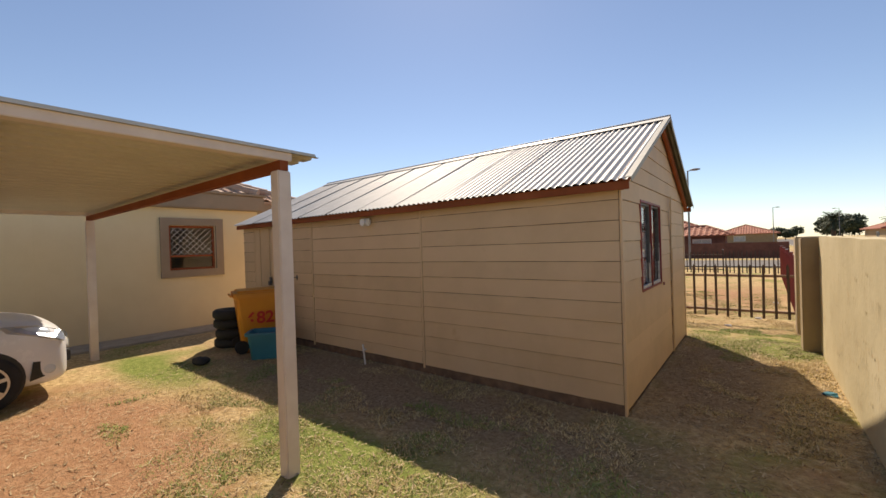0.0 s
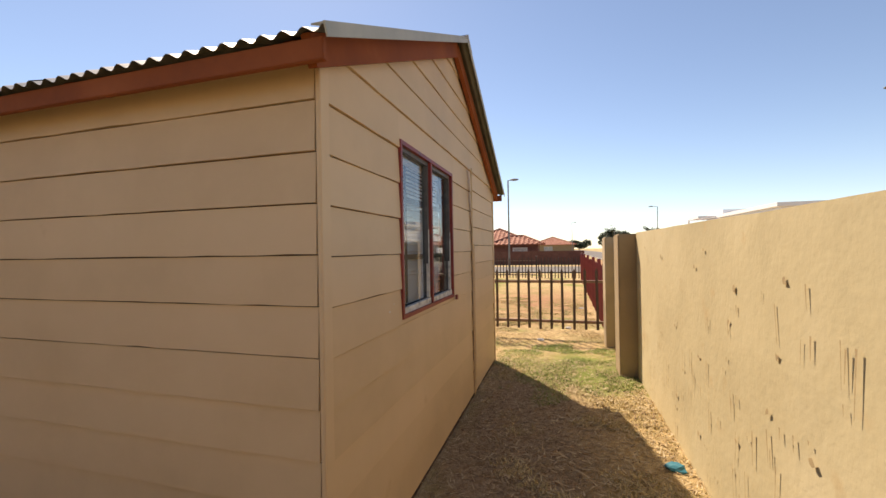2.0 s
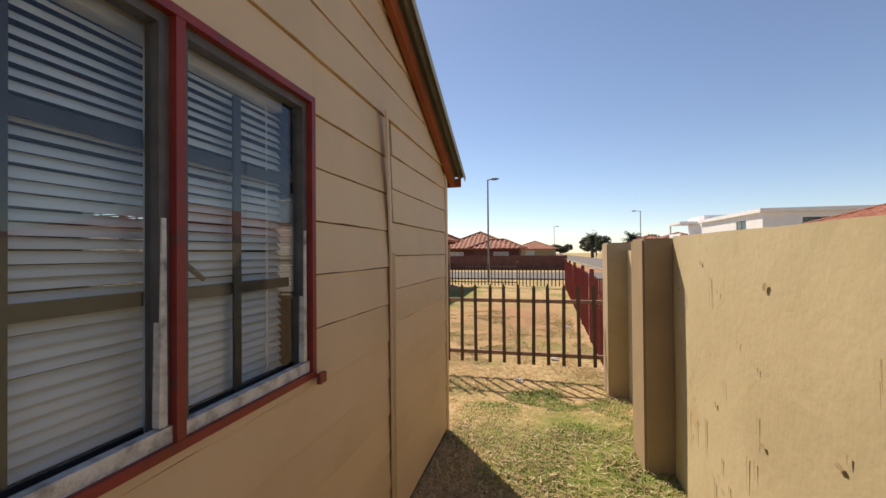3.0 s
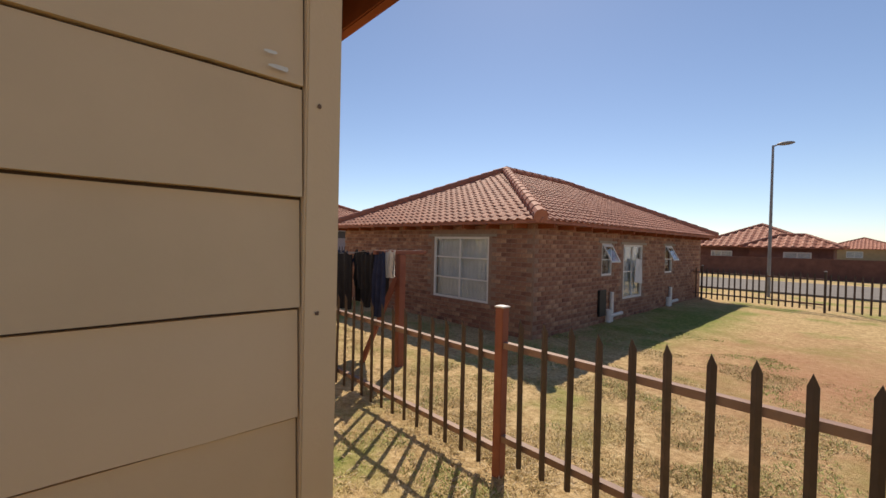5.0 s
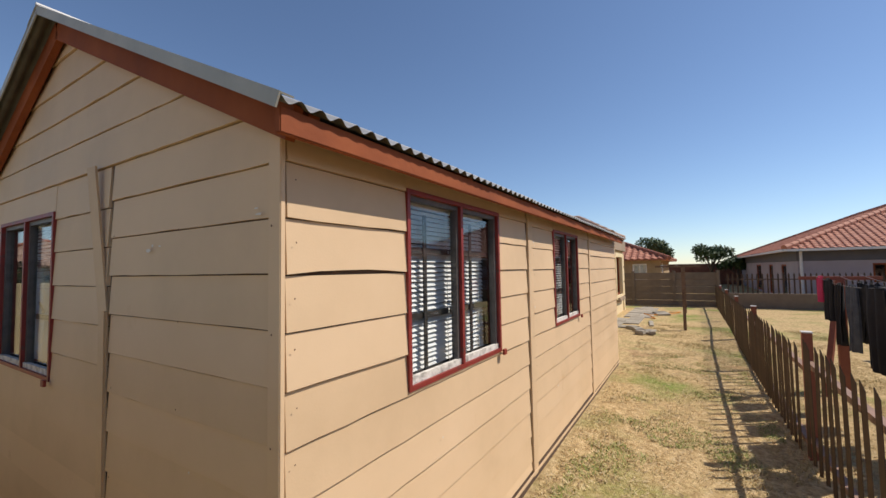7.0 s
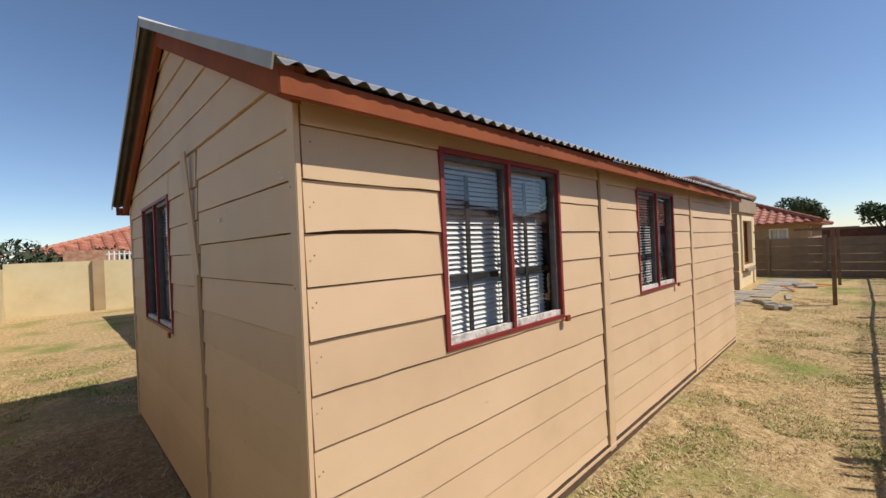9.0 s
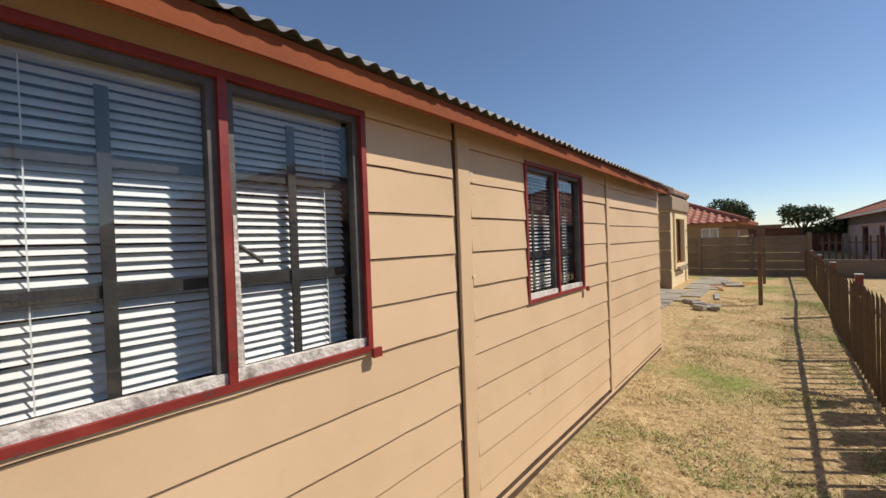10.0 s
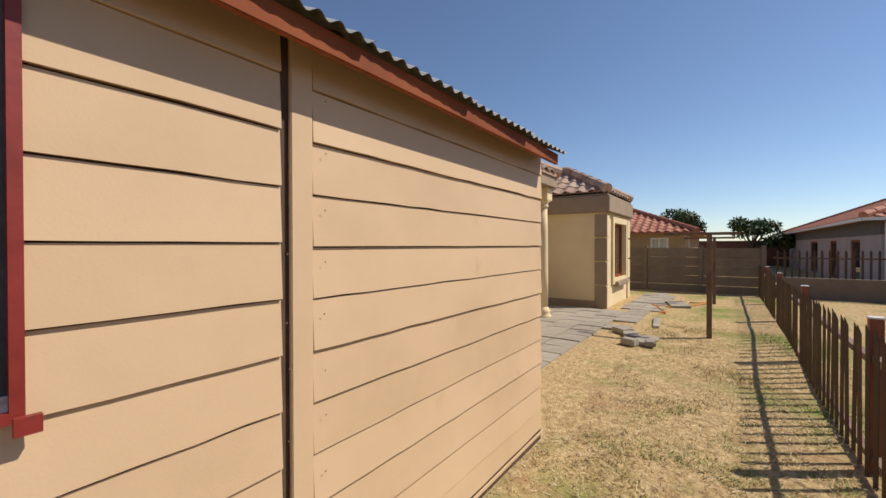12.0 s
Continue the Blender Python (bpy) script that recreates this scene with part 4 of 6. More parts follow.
def house_walls(parent, x0, x1, y0, y1, z0, z1, mat, holes, th=0.2):
    """Four walls with openings; holes: side -> list of (u0, u1, z0, z1). Returns placing functions by side."""
    places = {
        "s": (lambda u, v, o: (u, y0 - o, v), x0, x1), "n": (lambda u, v, o: (u, y1 + o, v), x0, x1),
        "e": (lambda u, v, o: (x1 + o, u, v), y0 + th, y1 - th), "w": (lambda u, v, o: (x0 - o, u, v), y0 + th, y1 - th),
    }
    walls = {}
    for k, (pl, u0, u1) in places.items():
        for r0, r1, s0, s1 in split_rect(u0, u1, z0, z1, holes.get(k, [])):
            piece = part("wall", prism(bmesh.new(), [(r0, s0), (r1, s0), (r1, s1), (r0, s1)], pl, -th, 0.0), mat, parent)
            walls.setdefault(k, piece)
    # Floor and ceiling coloured dark so rooms look unlit behind the glass.
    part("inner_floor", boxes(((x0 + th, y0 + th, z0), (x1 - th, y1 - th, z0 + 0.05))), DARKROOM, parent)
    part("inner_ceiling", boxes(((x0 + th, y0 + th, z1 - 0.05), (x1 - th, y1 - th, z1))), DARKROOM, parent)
    return {k: p[0] for k, p in places.items()}, walls


def simple_window(parent, place, hole, frame_mat, cols=2, rows=1, curtain=None, sill=None, set_in=-0.06, w=0.05, label="window with a painted frame"):
    u0, u1, z0, z1 = hole
    win = part("window", prism_frame(place, hole, w, set_in - 0.03, set_in + 0.02), frame_mat, parent, label)
    for i in range(1, cols):
        u = u0 + (u1 - u0) * i / cols
        part("mullion", prism(bmesh.new(), [(u - w * 0.4, z0 + w), (u + w * 0.4, z0 + w), (u + w * 0.4, z1 - w), (u - w * 0.4, z1 - w)], place, set_in - 0.028, set_in + 0.016), frame_mat, win)
    for i in range(1, rows):
        z = z0 + (z1 - z0) * i / rows
        for c in range(cols):
            a = u0 + (u1 - u0) * c / cols + w * 0.5
            b = u0 + (u1 - u0) * (c + 1) / cols - w * 0.5
            part("transom", prism(bmesh.new(), [(a, z - w * 0.3), (b, z - w * 0.3), (b, z + w * 0.3), (a, z + w * 0.3)], place, set_in - 0.026, set_in + 0.012), frame_mat, win)
    pane = part("pane", prism(bmesh.new(), [(u0 + w, z0 + w), (u1 - w, z0 + w), (u1 - w, z1 - w), (u0 + w, z1 - w)], place, set_in - 0.012, set_in - 0.008), GLASS, win)
    pane.visible_shadow = False
    if curtain:
        n = int((u1 - u0) / 0.03)
        bm = bmesh.new()
        row = []
        for i in range(n + 1):
            u = u0 + (u1 - u0) * i / n
            o = set_in - 0.10 + 0.018 * math.sin(i * 1.9) + 0.008 * math.sin(i * 0.7)
            row.append((bm.verts.new(place(u, z0, o)), bm.verts.new(place(u, z1, o))))
        for (a, b), (c, d) in zip(row, row[1:]):
            bm.faces.new((a, c, d, b))
        part("curtain", bm, curtain, win, "gathered net curtain", smooth=True)
    if sill:
        part("window_sill", prism(bmesh.new(), [(u0 - 0.05, z0 - 0.09), (u1 + 0.05, z0 - 0.09), (u1 + 0.05, z0 - 0.005), (u0 - 0.05, z0 - 0.005)], place, -0.02, 0.07), sill, win)
    return win


# neighbour's brick house
HX0, HX1, HY0, HY1, HB, HT = -10.0, -3.42, 9.42, 19.1, -0.25, 1.98
brick_house = thing("brick_house", (0, 0, 0), "red-brown face brick bungalow with terracotta tiled hip roof", "house")
BW = [(-6.06, -4.46, 0.40, 1.70)]
BE = [(11.95, 12.45, 0.92, 1.63), (13.05, 14.18, 0.33, 1.62), (15.78, 16.36, 0.86, 1.63)]
bplace, bwalls = house_walls(brick_house, HX0, HX1, HY0, HY1, HB, HT, MORTAR, {"s": BW, "e": BE})
simple_window(brick_house, bplace["s"], BW[0], WHITEFRAME, 2, 3, CURTAIN, None, -0.03, 0.045, "white steel window with net curtains, closed")
simple_window(brick_house, bplace["e"], BE[1], WHITEFRAME, 2, 2, CURTAIN, None, -0.03, 0.045, "white steel window with net curtains")
for h in (BE[0], BE[2]):
    win = simple_window(brick_house, bplace["e"], h, WHITEFRAME, 1, 2, None, None, -0.03, 0.04, "small white window with its top light open")
    sash = thing("open_sash", (HX1 + 0.01, (h[0] + h[1]) / 2, h[3] - 0.04))
    sash.parent, sash["label"] = brick_house, "white sash propped open"
    sash.matrix_basis = pose(HX1 + 0.01, (h[0] + h[1]) / 2, h[3] - 0.04, 0, -28, 0)
    loc = lambda u, v, o: (o, u, v)
    part("sash_frame", prism_frame(loc, (-0.22, 0.22, -0.42, 0.0), 0.04, -0.012, 0.012), WHITEFRAME, sash)
    part("pane", prism(bmesh.new(), [(-0.18, -0.38), (0.18, -0.38), (0.18, -0.04), (-0.18, -0.04)], loc, -0.003, 0.003), GLASS, sash)
h = BE[1]
bm = bmesh.new()
prism(bm, [(13.55, 0.72), (14.0, 0.66), (13.95, 1.25), (13.6, 1.3)], bplace["e"], 0.06, 0.075)
part("open_sash", bm, CURTAIN, brick_house, "pale sash leaning open")
for p, hs in (("s", BW), ("e", BE)):
    for h in hs:
        part("lintel", prism(bmesh.new(), [(h[0] - 0.16, h[3] + 0.005), (h[1] + 0.2, h[3] + 0.005), (h[1] + 0.2, h[3] + 0.055), (h[0] - 0.16, h[3] + 0.055)], bplace[p], -0.02, 0.018), PAVING, brick_house, "pale concrete lintel")
hip_roof(brick_house, HX0, HX1, HY0, HY1, 1.985, 0.36, 0.46, TILE, TILEMANY, lambda p: p.y < 11.6 and p.x > -6.6 and p.z < 2.8, "sew", None, 0.20, 0.205)
for i in range(11):
    x = HX0 + 0.1 + i * 0.63
    part("rafter_end", boxes(((x - 0.025, HY0 - 0.33, 1.85), (x + 0.025, HY0, 1.95))), REDWOOD, brick_house)
for i in range(15):
    y = HY0 + 0.1 + i * 0.66
    part("rafter_end", boxes(((HX1, y - 0.025, 1.85), (HX1 + 0.33, y + 0.025, 1.95))), REDWOOD, brick_house)
for y, zt in ((12.3, 0.55), (16.05, 0.45)):
    bm = bmesh.new()
    bar(bm, (HX1 + 0.06, y + 0.05, -0.1), (HX1 + 0.06, y + 0.05, zt), 0.045, 10)
    bar(bm, (HX1 + 0.06, y - 0.1, 0.02), (HX1 + 0.12, y + 0.45, 0.06), 0.04, 10)
    bar(bm, (HX1 + 0.06, y - 0.1, -0.1), (HX1 + 0.06, y - 0.1, 0.18), 0.07, 10)
    part("drain_pipe", bm, WHITEPLASTIC, brick_house, "white plastic drain pipes by the wall")
part("meter_box", boxes(((HX1 + 0.005, 11.78, 0.05), (HX1 + 0.06, 12.1, 0.62)), bevel=0.01), BLACKTRIM, brick_house, "dark box fixed to the wall")

# grey house beyond
grey = thing("grey_house", (0, 0, 0), "lilac-grey plastered house with slate band and tiled roof", "house")
GE = [(10.6, 11.3, 0.9, 1.6), (12.9, 14.4, 0.4, 1.55)]
GS = [(-23.4, -22.2, 0.1, 1.6), (-26.8, -25.6, 0.1, 1.6), (-31.5, -29.6, 0.1, 1.6)]
gplace, gwalls = house_walls(grey, -41, -20, 8.5, 20, -0.2, 1.72, GREYWALL, {"e": GE, "s": GS})
part("band", boxes(((-41.02, 8.47, 1.725), (-19.98, 20.02, 2.14))), DARKBAND, grey, "slate-coloured band under the eaves")
for h in GE:
    simple_window(grey, gplace["e"], h, REDWOOD, 2, 1, None, None, -0.05, 0.06, "dark brown framed window")
for h in GS:
    simple_window(grey, gplace["s"], h, REDWOOD, 1, 1, None, None, -0.05, 0.08, "tall dark brown framed window")
part("downpipe", bar(bmesh.new(), (-19.93, 8.6, -0.2), (-19.93, 8.6, 2.1), 0.05, 8), WHITEPLASTIC, grey)
hip_roof(grey, -41, -20, 8.5, 20, 2.20, 0.45, 0.40, TILE, TILEMANY, None, "se", WHITEFRAME, 0.22, 0.24)

# brown house behind the precast wall
brown = thing("brown_house", (0, 0, 0), "small brown house with pale tiled roof behind the precast wall", "house")
nplace, _ = house_walls(brown, -34, -23.5, -6, 3.55, -0.2, 1.98, PILLAR, {"e": [(2.2, 2.9, 0.9, 1.75)], "n": [(-26.0, -24.8, 1.0, 1.8)]})
simple_window(brown, nplace["e"], (2.2, 2.9, 0.9, 1.75), WHITEFRAME, 2, 1, CURTAIN, None, -0.03, 0.06)
simple_window(brown, nplace["n"], (-26.0, -24.8, 1.0, 1.8), WHITEFRAME, 2, 1, CURTAIN, None, -0.03, 0.06)
hip_roof(brown, -34, -23.5, -6, 3.55, 1.99, 0.45, 0.40, TILE, TILEMANY, None, "en", None, 0.33, 0.36)

# the plot's own yellow house: body, bay, verandah
yellow = thing("yellow_house", (0, 0, 0), "pale yellow plastered house with taupe bands and tiled roof", "house")
YE = [(-0.77, 0.12, 1.25, 2.175)]
yplace, _ = house_walls(yellow, -17.0, -8.5, -9.5, 1.1, -0.1, 2.54, YELLOW, {"e": YE})
win = simple_window(yellow, yplace["e"], YE[0], REDWOOD, 1, 1, None, None, -0.05, 0.045, "dark wooden window with burglar bars")
part("transom", prism(bmesh.new(), [(-0.72, 1.52), (0.075, 1.52), (0.075, 1.56), (-0.72, 1.56)], yplace["e"], -0.075, -0.02), REDWOOD, win)
bm = bmesh.new()
for i in range(-6, 8):
    for s in (-1, 1):
        a0 = -0.72 + i * 0.12
        p = clip(clip([(a0, 1.56), (a0 + 0.010, 1.56), (a0 + 0.010 + s * 0.57, 2.13), (a0 + s * 0.57, 2.13)], 1, 0, 0.075), -1, 0, 0.72)
        if len(p) > 2:
            prism(bm, p, yplace["e"], -0.045, -0.042)
part("burglar_mesh", bm, WHITEFRAME, win, "diamond burglar mesh")
part("surround", prism_frame(yplace["e"], (-0.925, 0.28, 1.10, 2.33), 0.15, 0.001, 0.05), TAUPE, win, "taupe plaster window surround")
part("cornice", boxes(((-17.10, -9.6, 2.541), (-8.36, 1.22, 2.88)), bevel=0.02), TAUPE, yellow, "taupe plaster cornice band")
part("cornice_moulding", boxes(((-17.14, -9.64, 2.881), (-8.32, 1.26, 2.93)), bevel=0.01), TAUPE, yellow)
part("apron", boxes(((-8.498, -9.5, -0.15), (-7.75, 1.0, 0.03)), bevel=0.01), PAVING, yellow, "grey concrete apron along the wall")
hip_roof(yellow, -17.0, -8.5, -9.5, 1.1, 2.92, 0.02, 0.42, TILEPALE, TILEPALE, None, "nes")
part("expansion_joint", boxes(((-8.499, -2.716, 0.1), (-8.496, -2.710, 2.4))), YELLOW, yellow)

bay = (-15.75, -13.18, 1.11, 2.72)
YB = [(-15.2, -13.88, 0.62, 1.96)]
bayplace, _ = house_walls(yellow, *bay, -0.1, 2.17, YELLOW, {"n": YB})
win = simple_window(yellow, bayplace["n"], YB[0], REDWOOD, 2, 1, None, None, -0.08, 0.06, "dark wooden bay window")
part("surround", prism_frame(bayplace["n"], (-15.36, -13.72, 0.50, 2.10), 0.14, 0.001, 0.05), YELLOW, win, "cream plaster surround")
part("window_sill", boxes(((-15.2, 2.72, 0.44), (-13.9, 2.85, 0.56)), bevel=0.02), TAUPE, win)
part("cornice", boxes(((-15.85, 1.23, 2.171), (-13.08, 2.82, 2.55)), bevel=0.02), TAUPE, yellow, "taupe plaster cornice band")
part("cornice_moulding", boxes(((-15.80, 1.27, 2.551), (-13.13, 2.77, 2.64)), bevel=0.01), TAUPE, yellow)
for i in range(4):
    z = 0.0 + i * 0.54
    part("quoin", boxes(((-13.179, 2.49, z), (-13.145, 2.755, z + 0.505)), bevel=0.008), TAUPE, yellow)
    part("quoin", boxes(((-13.42, 2.721, z), (-13.181, 2.755, z + 0.505)), bevel=0.008), YELLOW, yellow)
    part("quoin", boxes(((-15.785, 2.721, z), (-15.5, 2.755, z + 0.505)), bevel=0.008), YELLOW, yellow)
part("plinth", boxes(((-13.178, 1.3, -0.1), (-13.15, 2.485, 0.16))), TAUPE, yellow)
hip_roof(yellow, -15.75, -13.18, -1.2, 2.72, 2.65, 0.05, 0.55, TILEPALE, TILEPALE, None, "ne")
part("verandah_beam", boxes(((-11.50, 1.23, 2.55), (-8.6, 2.20, 2.80)), bevel=0.01), TAUPE, yellow, "taupe verandah beam")
hip_roof(yellow, -11.5, -8.6, -0.5, 2.20, 2.81, 0.03, 0.42, TILEPALE, TILEPALE, None, "ne")


def column(x, y):
    """A plaster column with base, shaft and capital, its foot at the origin."""
    col = thing("column", (x, y, 0))
    col.parent, col["label"] = yellow, "cream plaster verandah column"
    prof = [(0.16, 0.0), (0.16, 0.06), (0.13, 0.08), (0.145, 0.12), (0.145, 0.15), (0.115, 0.19), (0.10, 0.22)]
    part("column_base", lathe(prof), YELLOW, col, smooth=True)
    part("shaft", lathe([(0.10, 0.22), (0.102, 0.9), (0.095, 1.7), (0.085, 2.16)]), YELLOW, col, smooth=True)
    part("capital", lathe([(0.085, 2.16), (0.11, 2.18), (0.11, 2.21), (0.09, 2.23), (0.12, 2.27), (0.14, 2.30)]), YELLOW, col, smooth=True)
    part("impost", boxes(((-0.14, -0.14, 2.301), (0.14, 0.14, 2.549)), bevel=0.01), YELLOW, col)


def lathe(prof, sides=18):
    bm = bmesh.new()
    rings = [[bm.verts.new((r * math.cos(2 * math.pi * i / sides), r * math.sin(2 * math.pi * i / sides), z)) for i in range(sides)] for r, z in prof]
    for a, b in zip(rings, rings[1:]):
        for i in range(sides):
            bm.faces.new((a[i], a[(i + 1) % sides], b[(i + 1) % sides], b[i]))
    bm.faces.new(rings[0][::-1])
    bm.faces.new(rings[-1])
    return bm


column(-11.33, 1.97)
column(-8.75, 2.02)

# paving between shed and house
pav = thing("patio", (0, 0, 0), "grey concrete slab paving with weathered joints", "paving", kind="structure")
slab = None
for i in range(24):
    for j in range(6):
        x, y = -17.0 + i * 0.41, 1.15 + j * 0.41
        if y > 3.05 + 0.55 * ramp01(-x, 8, 17) - 0.1 * (i % 2) or (x < -13.0 and y < 2.95) or y < 1.2 and x < -13:
            continue
        if slab is None:
            slab = part("paving_slab", boxes(((0.004, 0.004, -0.04), (0.402, 0.402, 0.02)), bevel=0.006), PAVING, pav)
            o = slab
        else:
            o = new("paving_slab", slab.data)
            o.parent = pav
        o.matrix_basis = pose(x, y, random.uniform(0, 0.012), random.uniform(-0.8, 0.8), random.uniform(-0.8, 0.8), random.uniform(-0.8, 0.8))
for i in range(8):  # the strip before the bay
    o = new("paving_slab", slab.data)
    o.parent = pav
    o.matrix_basis = pose(-16.6 + i * 0.41, 3.0, random.uniform(0, 0.012), 0, 0, random.uniform(-0.8, 0.8))
    o = new("paving_slab", slab.data)
    o.parent = pav
    o.matrix_basis = pose(-16.6 + i * 0.41, 3.41, random.uniform(0, 0.012), 0, 0, random.uniform(-0.8, 0.8))

# ---- carport and car ----
carport = thing("carport", (0, 0, 0), "white steel carport with ribbed sheet roof", "carport")
CX0, CX1, CY0, CY1 = -7.05, -1.66, -8.0, -2.27
for x in (CX0, CX1):
    for y in (CY0, CY1):
        post = part("post", boxes(((x - 0.05, y - 0.05, -0.1), (x + 0.05, y + 0.05, 2.13)), bevel=0.008), WHITEPOST, carport, "pinkish-white steel post")
for y in (CY0, CY1):
    part("beam", boxes(((CX0 - 0.06, y - 0.03, 2.131), (CX1 + 0.05, y + 0.03, 2.199))), REDWOOD, carport, "red-brown steel beam")
part("edge_beam", boxes(((CX1 - 0.03, CY0 - 0.1, 2.1991), (CX1 + 0.055, CY1 + 0.06, 2.262)), bevel=0.004), WHITEPOST, carport, "pinkish-white edge beam")
part("edge_beam", boxes(((CX0 - 0.055, CY0 - 0.1, 2.1991), (CX0 + 0.03, CY1 + 0.06, 2.262)), bevel=0.004), WHITEPOST, carport)
for y in (-6.5, -5.0, -3.6):
    part("purlin", boxes(((CX0 + 0.031, y - 0.025, 2.22), (CX1 - 0.031, y + 0.025, 2.262))), SHEETUNDER, carport)


def ribbed_sheet(x0, x1, y0, y1, z):
    """Box-ribbed sheet with its ribs along y."""
    prof = [(0.0, 0.0), (0.03, 0.0), (0.045, 0.032), (0.08, 0.032), (0.095, 0.0), (0.17, 0.0)]
    v, f = [], []
    n = int((x1 - x0) / 0.17)
    pts = [(x1 - k * 0.17 - a, b) for k in range(n) for a, b in prof[:-1]] + [(x1 - n * 0.17, 0)]
    for t in (0, 0.003):
        for x, h in pts:
            v += [(x, y0, z + h - t), (x, y1, z + h - t)]
    m = 2 * len(pts)
    for i in range(len(pts) - 1):
        a = 2 * i
        f += [(a, a + 1, a + 3, a + 2), (m + a, m + a + 2, m + a + 3, m + a + 1), (a + 1, m + a + 1, m + a + 3, a + 3), (a, a + 2, m + a + 2, m + a)]
    return v, f


raw("roof_sheet", *ribbed_sheet(CX0 - 0.10, CX1 + 0.07, CY0 - 0.25, CY1 + 0.27, 2.256), SHEETUNDER, carport, "cream ribbed steel roof sheet")


def build_car():
    """A white hatchback; its nose points to +y, wheels on z = 0, right side at x = 0.84."""
    car = thing("hatchback_car", (-6.04, -2.80, 0.0), "white hatchback car parked nose out under the carport", "car")
    # stations: y from the nose back, half width, sill z, shoulder z, roof z, roof half width
    st = [(0.0, 0.50, 0.22, 0.58, 0.64, 0.42), (-0.05, 0.70, 0.17, 0.68, 0.76, 0.55), (-0.15, 0.79, 0.14, 0.77, 0.85, 0.62), (-0.34, 0.83, 0.14, 0.84, 0.92, 0.65), (-0.75, 0.84, 0.16, 0.88, 0.98, 0.67),
          (-1.05, 0.84, 0.19, 0.88, 1.02, 0.68), (-1.45, 0.84, 0.19, 0.92, 1.32, 0.60), (-1.85, 0.84, 0.19, 0.93, 1.49, 0.56), (-2.6, 0.84, 0.19, 0.94, 1.52, 0.56), (-3.2, 0.83, 0.19, 0.95, 1.46, 0.54), (-3.55, 0.80, 0.22, 0.95, 1.20, 0.56), (-3.78, 0.72, 0.30, 0.86, 0.95, 0.55)]
    bm = bmesh.new()
    rings = []
    for y, hw, z0, zs, zr, rw in st:
        half = [(hw * 0.86, z0), (hw * 0.97, z0 + 0.10), (hw, (z0 + zs) / 2), (hw * 0.985, zs - 0.04), (hw * 0.93, zs), (rw, zr - 0.03 * (zr - zs) / 0.1 if zr - zs < 0.2 else zr - 0.05), (rw * 0.6, zr)]
        rings.append([bm.verts.new((x, y, z)) for x, z in half] + [bm.verts.new((-x, y, z)) for x, z in half[::-1]])
    for a, b in zip(rings, rings[1:]):
        n = len(a)
        for i in range(n):
            bm.faces.new((a[i], b[i], b[(i + 1) % n], a[(i + 1) % n]))
    bm.faces.new(rings[0])
    bm.faces.new(rings[-1][::-1])
    bmesh.ops.recalc_face_normals(bm, faces=bm.faces[:])
    body = part("body", bm, CARWHITE, car, "glossy white car body", smooth=True)
    sub = body.modifiers.new("sub", "SUBSURF")
    sub.levels = sub.render_levels = 2
    for sx in (1, -1):
        # wheel arch, wheel
        for y in (-0.71, -3.12):
            arch = lathe([(0.322, 0.0), (0.322, 0.012)], 28)
            bmesh.ops.transform(arch, matrix=pose(0.842 * sx, y, 0.32, 0, 90 * sx, 0) @ Matrix.Translation((0, 0, -0.025)), verts=arch.verts)
            part("wheel_arch", arch, BLACKTRIM, body, "black wheel arch")
            tyre = lathe([(0.19, 0.0), (0.27, -0.005), (0.295, 0.02), (0.30, 0.06), (0.30, 0.14), (0.29, 0.185), (0.265, 0.20), (0.205, 0.195), (0.19, 0.18)], 32)
            bmesh.ops.transform(tyre, matrix=pose(0.842 * sx, y, 0.30, 0, 90 * sx, 0) @ Matrix.Translation((0, 0, -0.17)), verts=tyre.verts)
            wheel = part("wheel", tyre, RUBBER, car, "black tyre", smooth=True)
            rim = bmesh.new()
            for k in range(7):
                a = 2 * math.pi * k / 7
                beam(rim, (0.04 * math.cos(a), 0.04 * math.sin(a), 0.035), (0.19 * math.cos(a), 0.19 * math.sin(a), 0.022), 0.035, 0.02)
            for s in range(28):
                a, b = 2 * math.pi * s / 28, 2 * math.pi * (s + 1) / 28
                beam(rim, (0.192 * math.cos(a), 0.192 * math.sin(a), 0.02), (0.192 * math.cos(b), 0.192 * math.sin(b), 0.02), 0.02, 0.03)
            bar(rim, (0, 0, -0.02), (0, 0, 0.045), 0.05, 14)
            bmesh.ops.transform(rim, matrix=pose(0.842 * sx, y, 0.30, 0, 90 * sx, 0), verts=rim.verts)
            part("rim", rim, ALLOY, wheel, "silver alloy rim")
        # headlight, fog lamp, side window, door line, mirror
        bm = bmesh.new()
        pts = [(0.70, -0.07, 0.62), (0.80, -0.17, 0.68), (0.835, -0.50, 0.80), (0.80, -0.56, 0.86), (0.72, -0.30, 0.83), (0.63, -0.10, 0.74)]
        outer = [bm.verts.new((x * sx, y, z)) for x, y, z in pts]
        inner = [bm.verts.new((x * sx * 0.93, y - 0.05, z - 0.02)) for x, y, z in pts]
        bm.faces.new(outer)
        bm.faces.new(inner[::-1])
        for i in range(6):
            bm.faces.new((outer[i], inner[i], inner[(i + 1) % 6], outer[(i + 1) % 6]))
        bmesh.ops.recalc_face_normals(bm, faces=bm.faces[:])
        bmesh.ops.translate(bm, verts=bm.verts, vec=(0.018 * sx, 0.02, 0.012))
        lamp = part("headlight", bm, ALLOY, car, "large clear swept headlight")
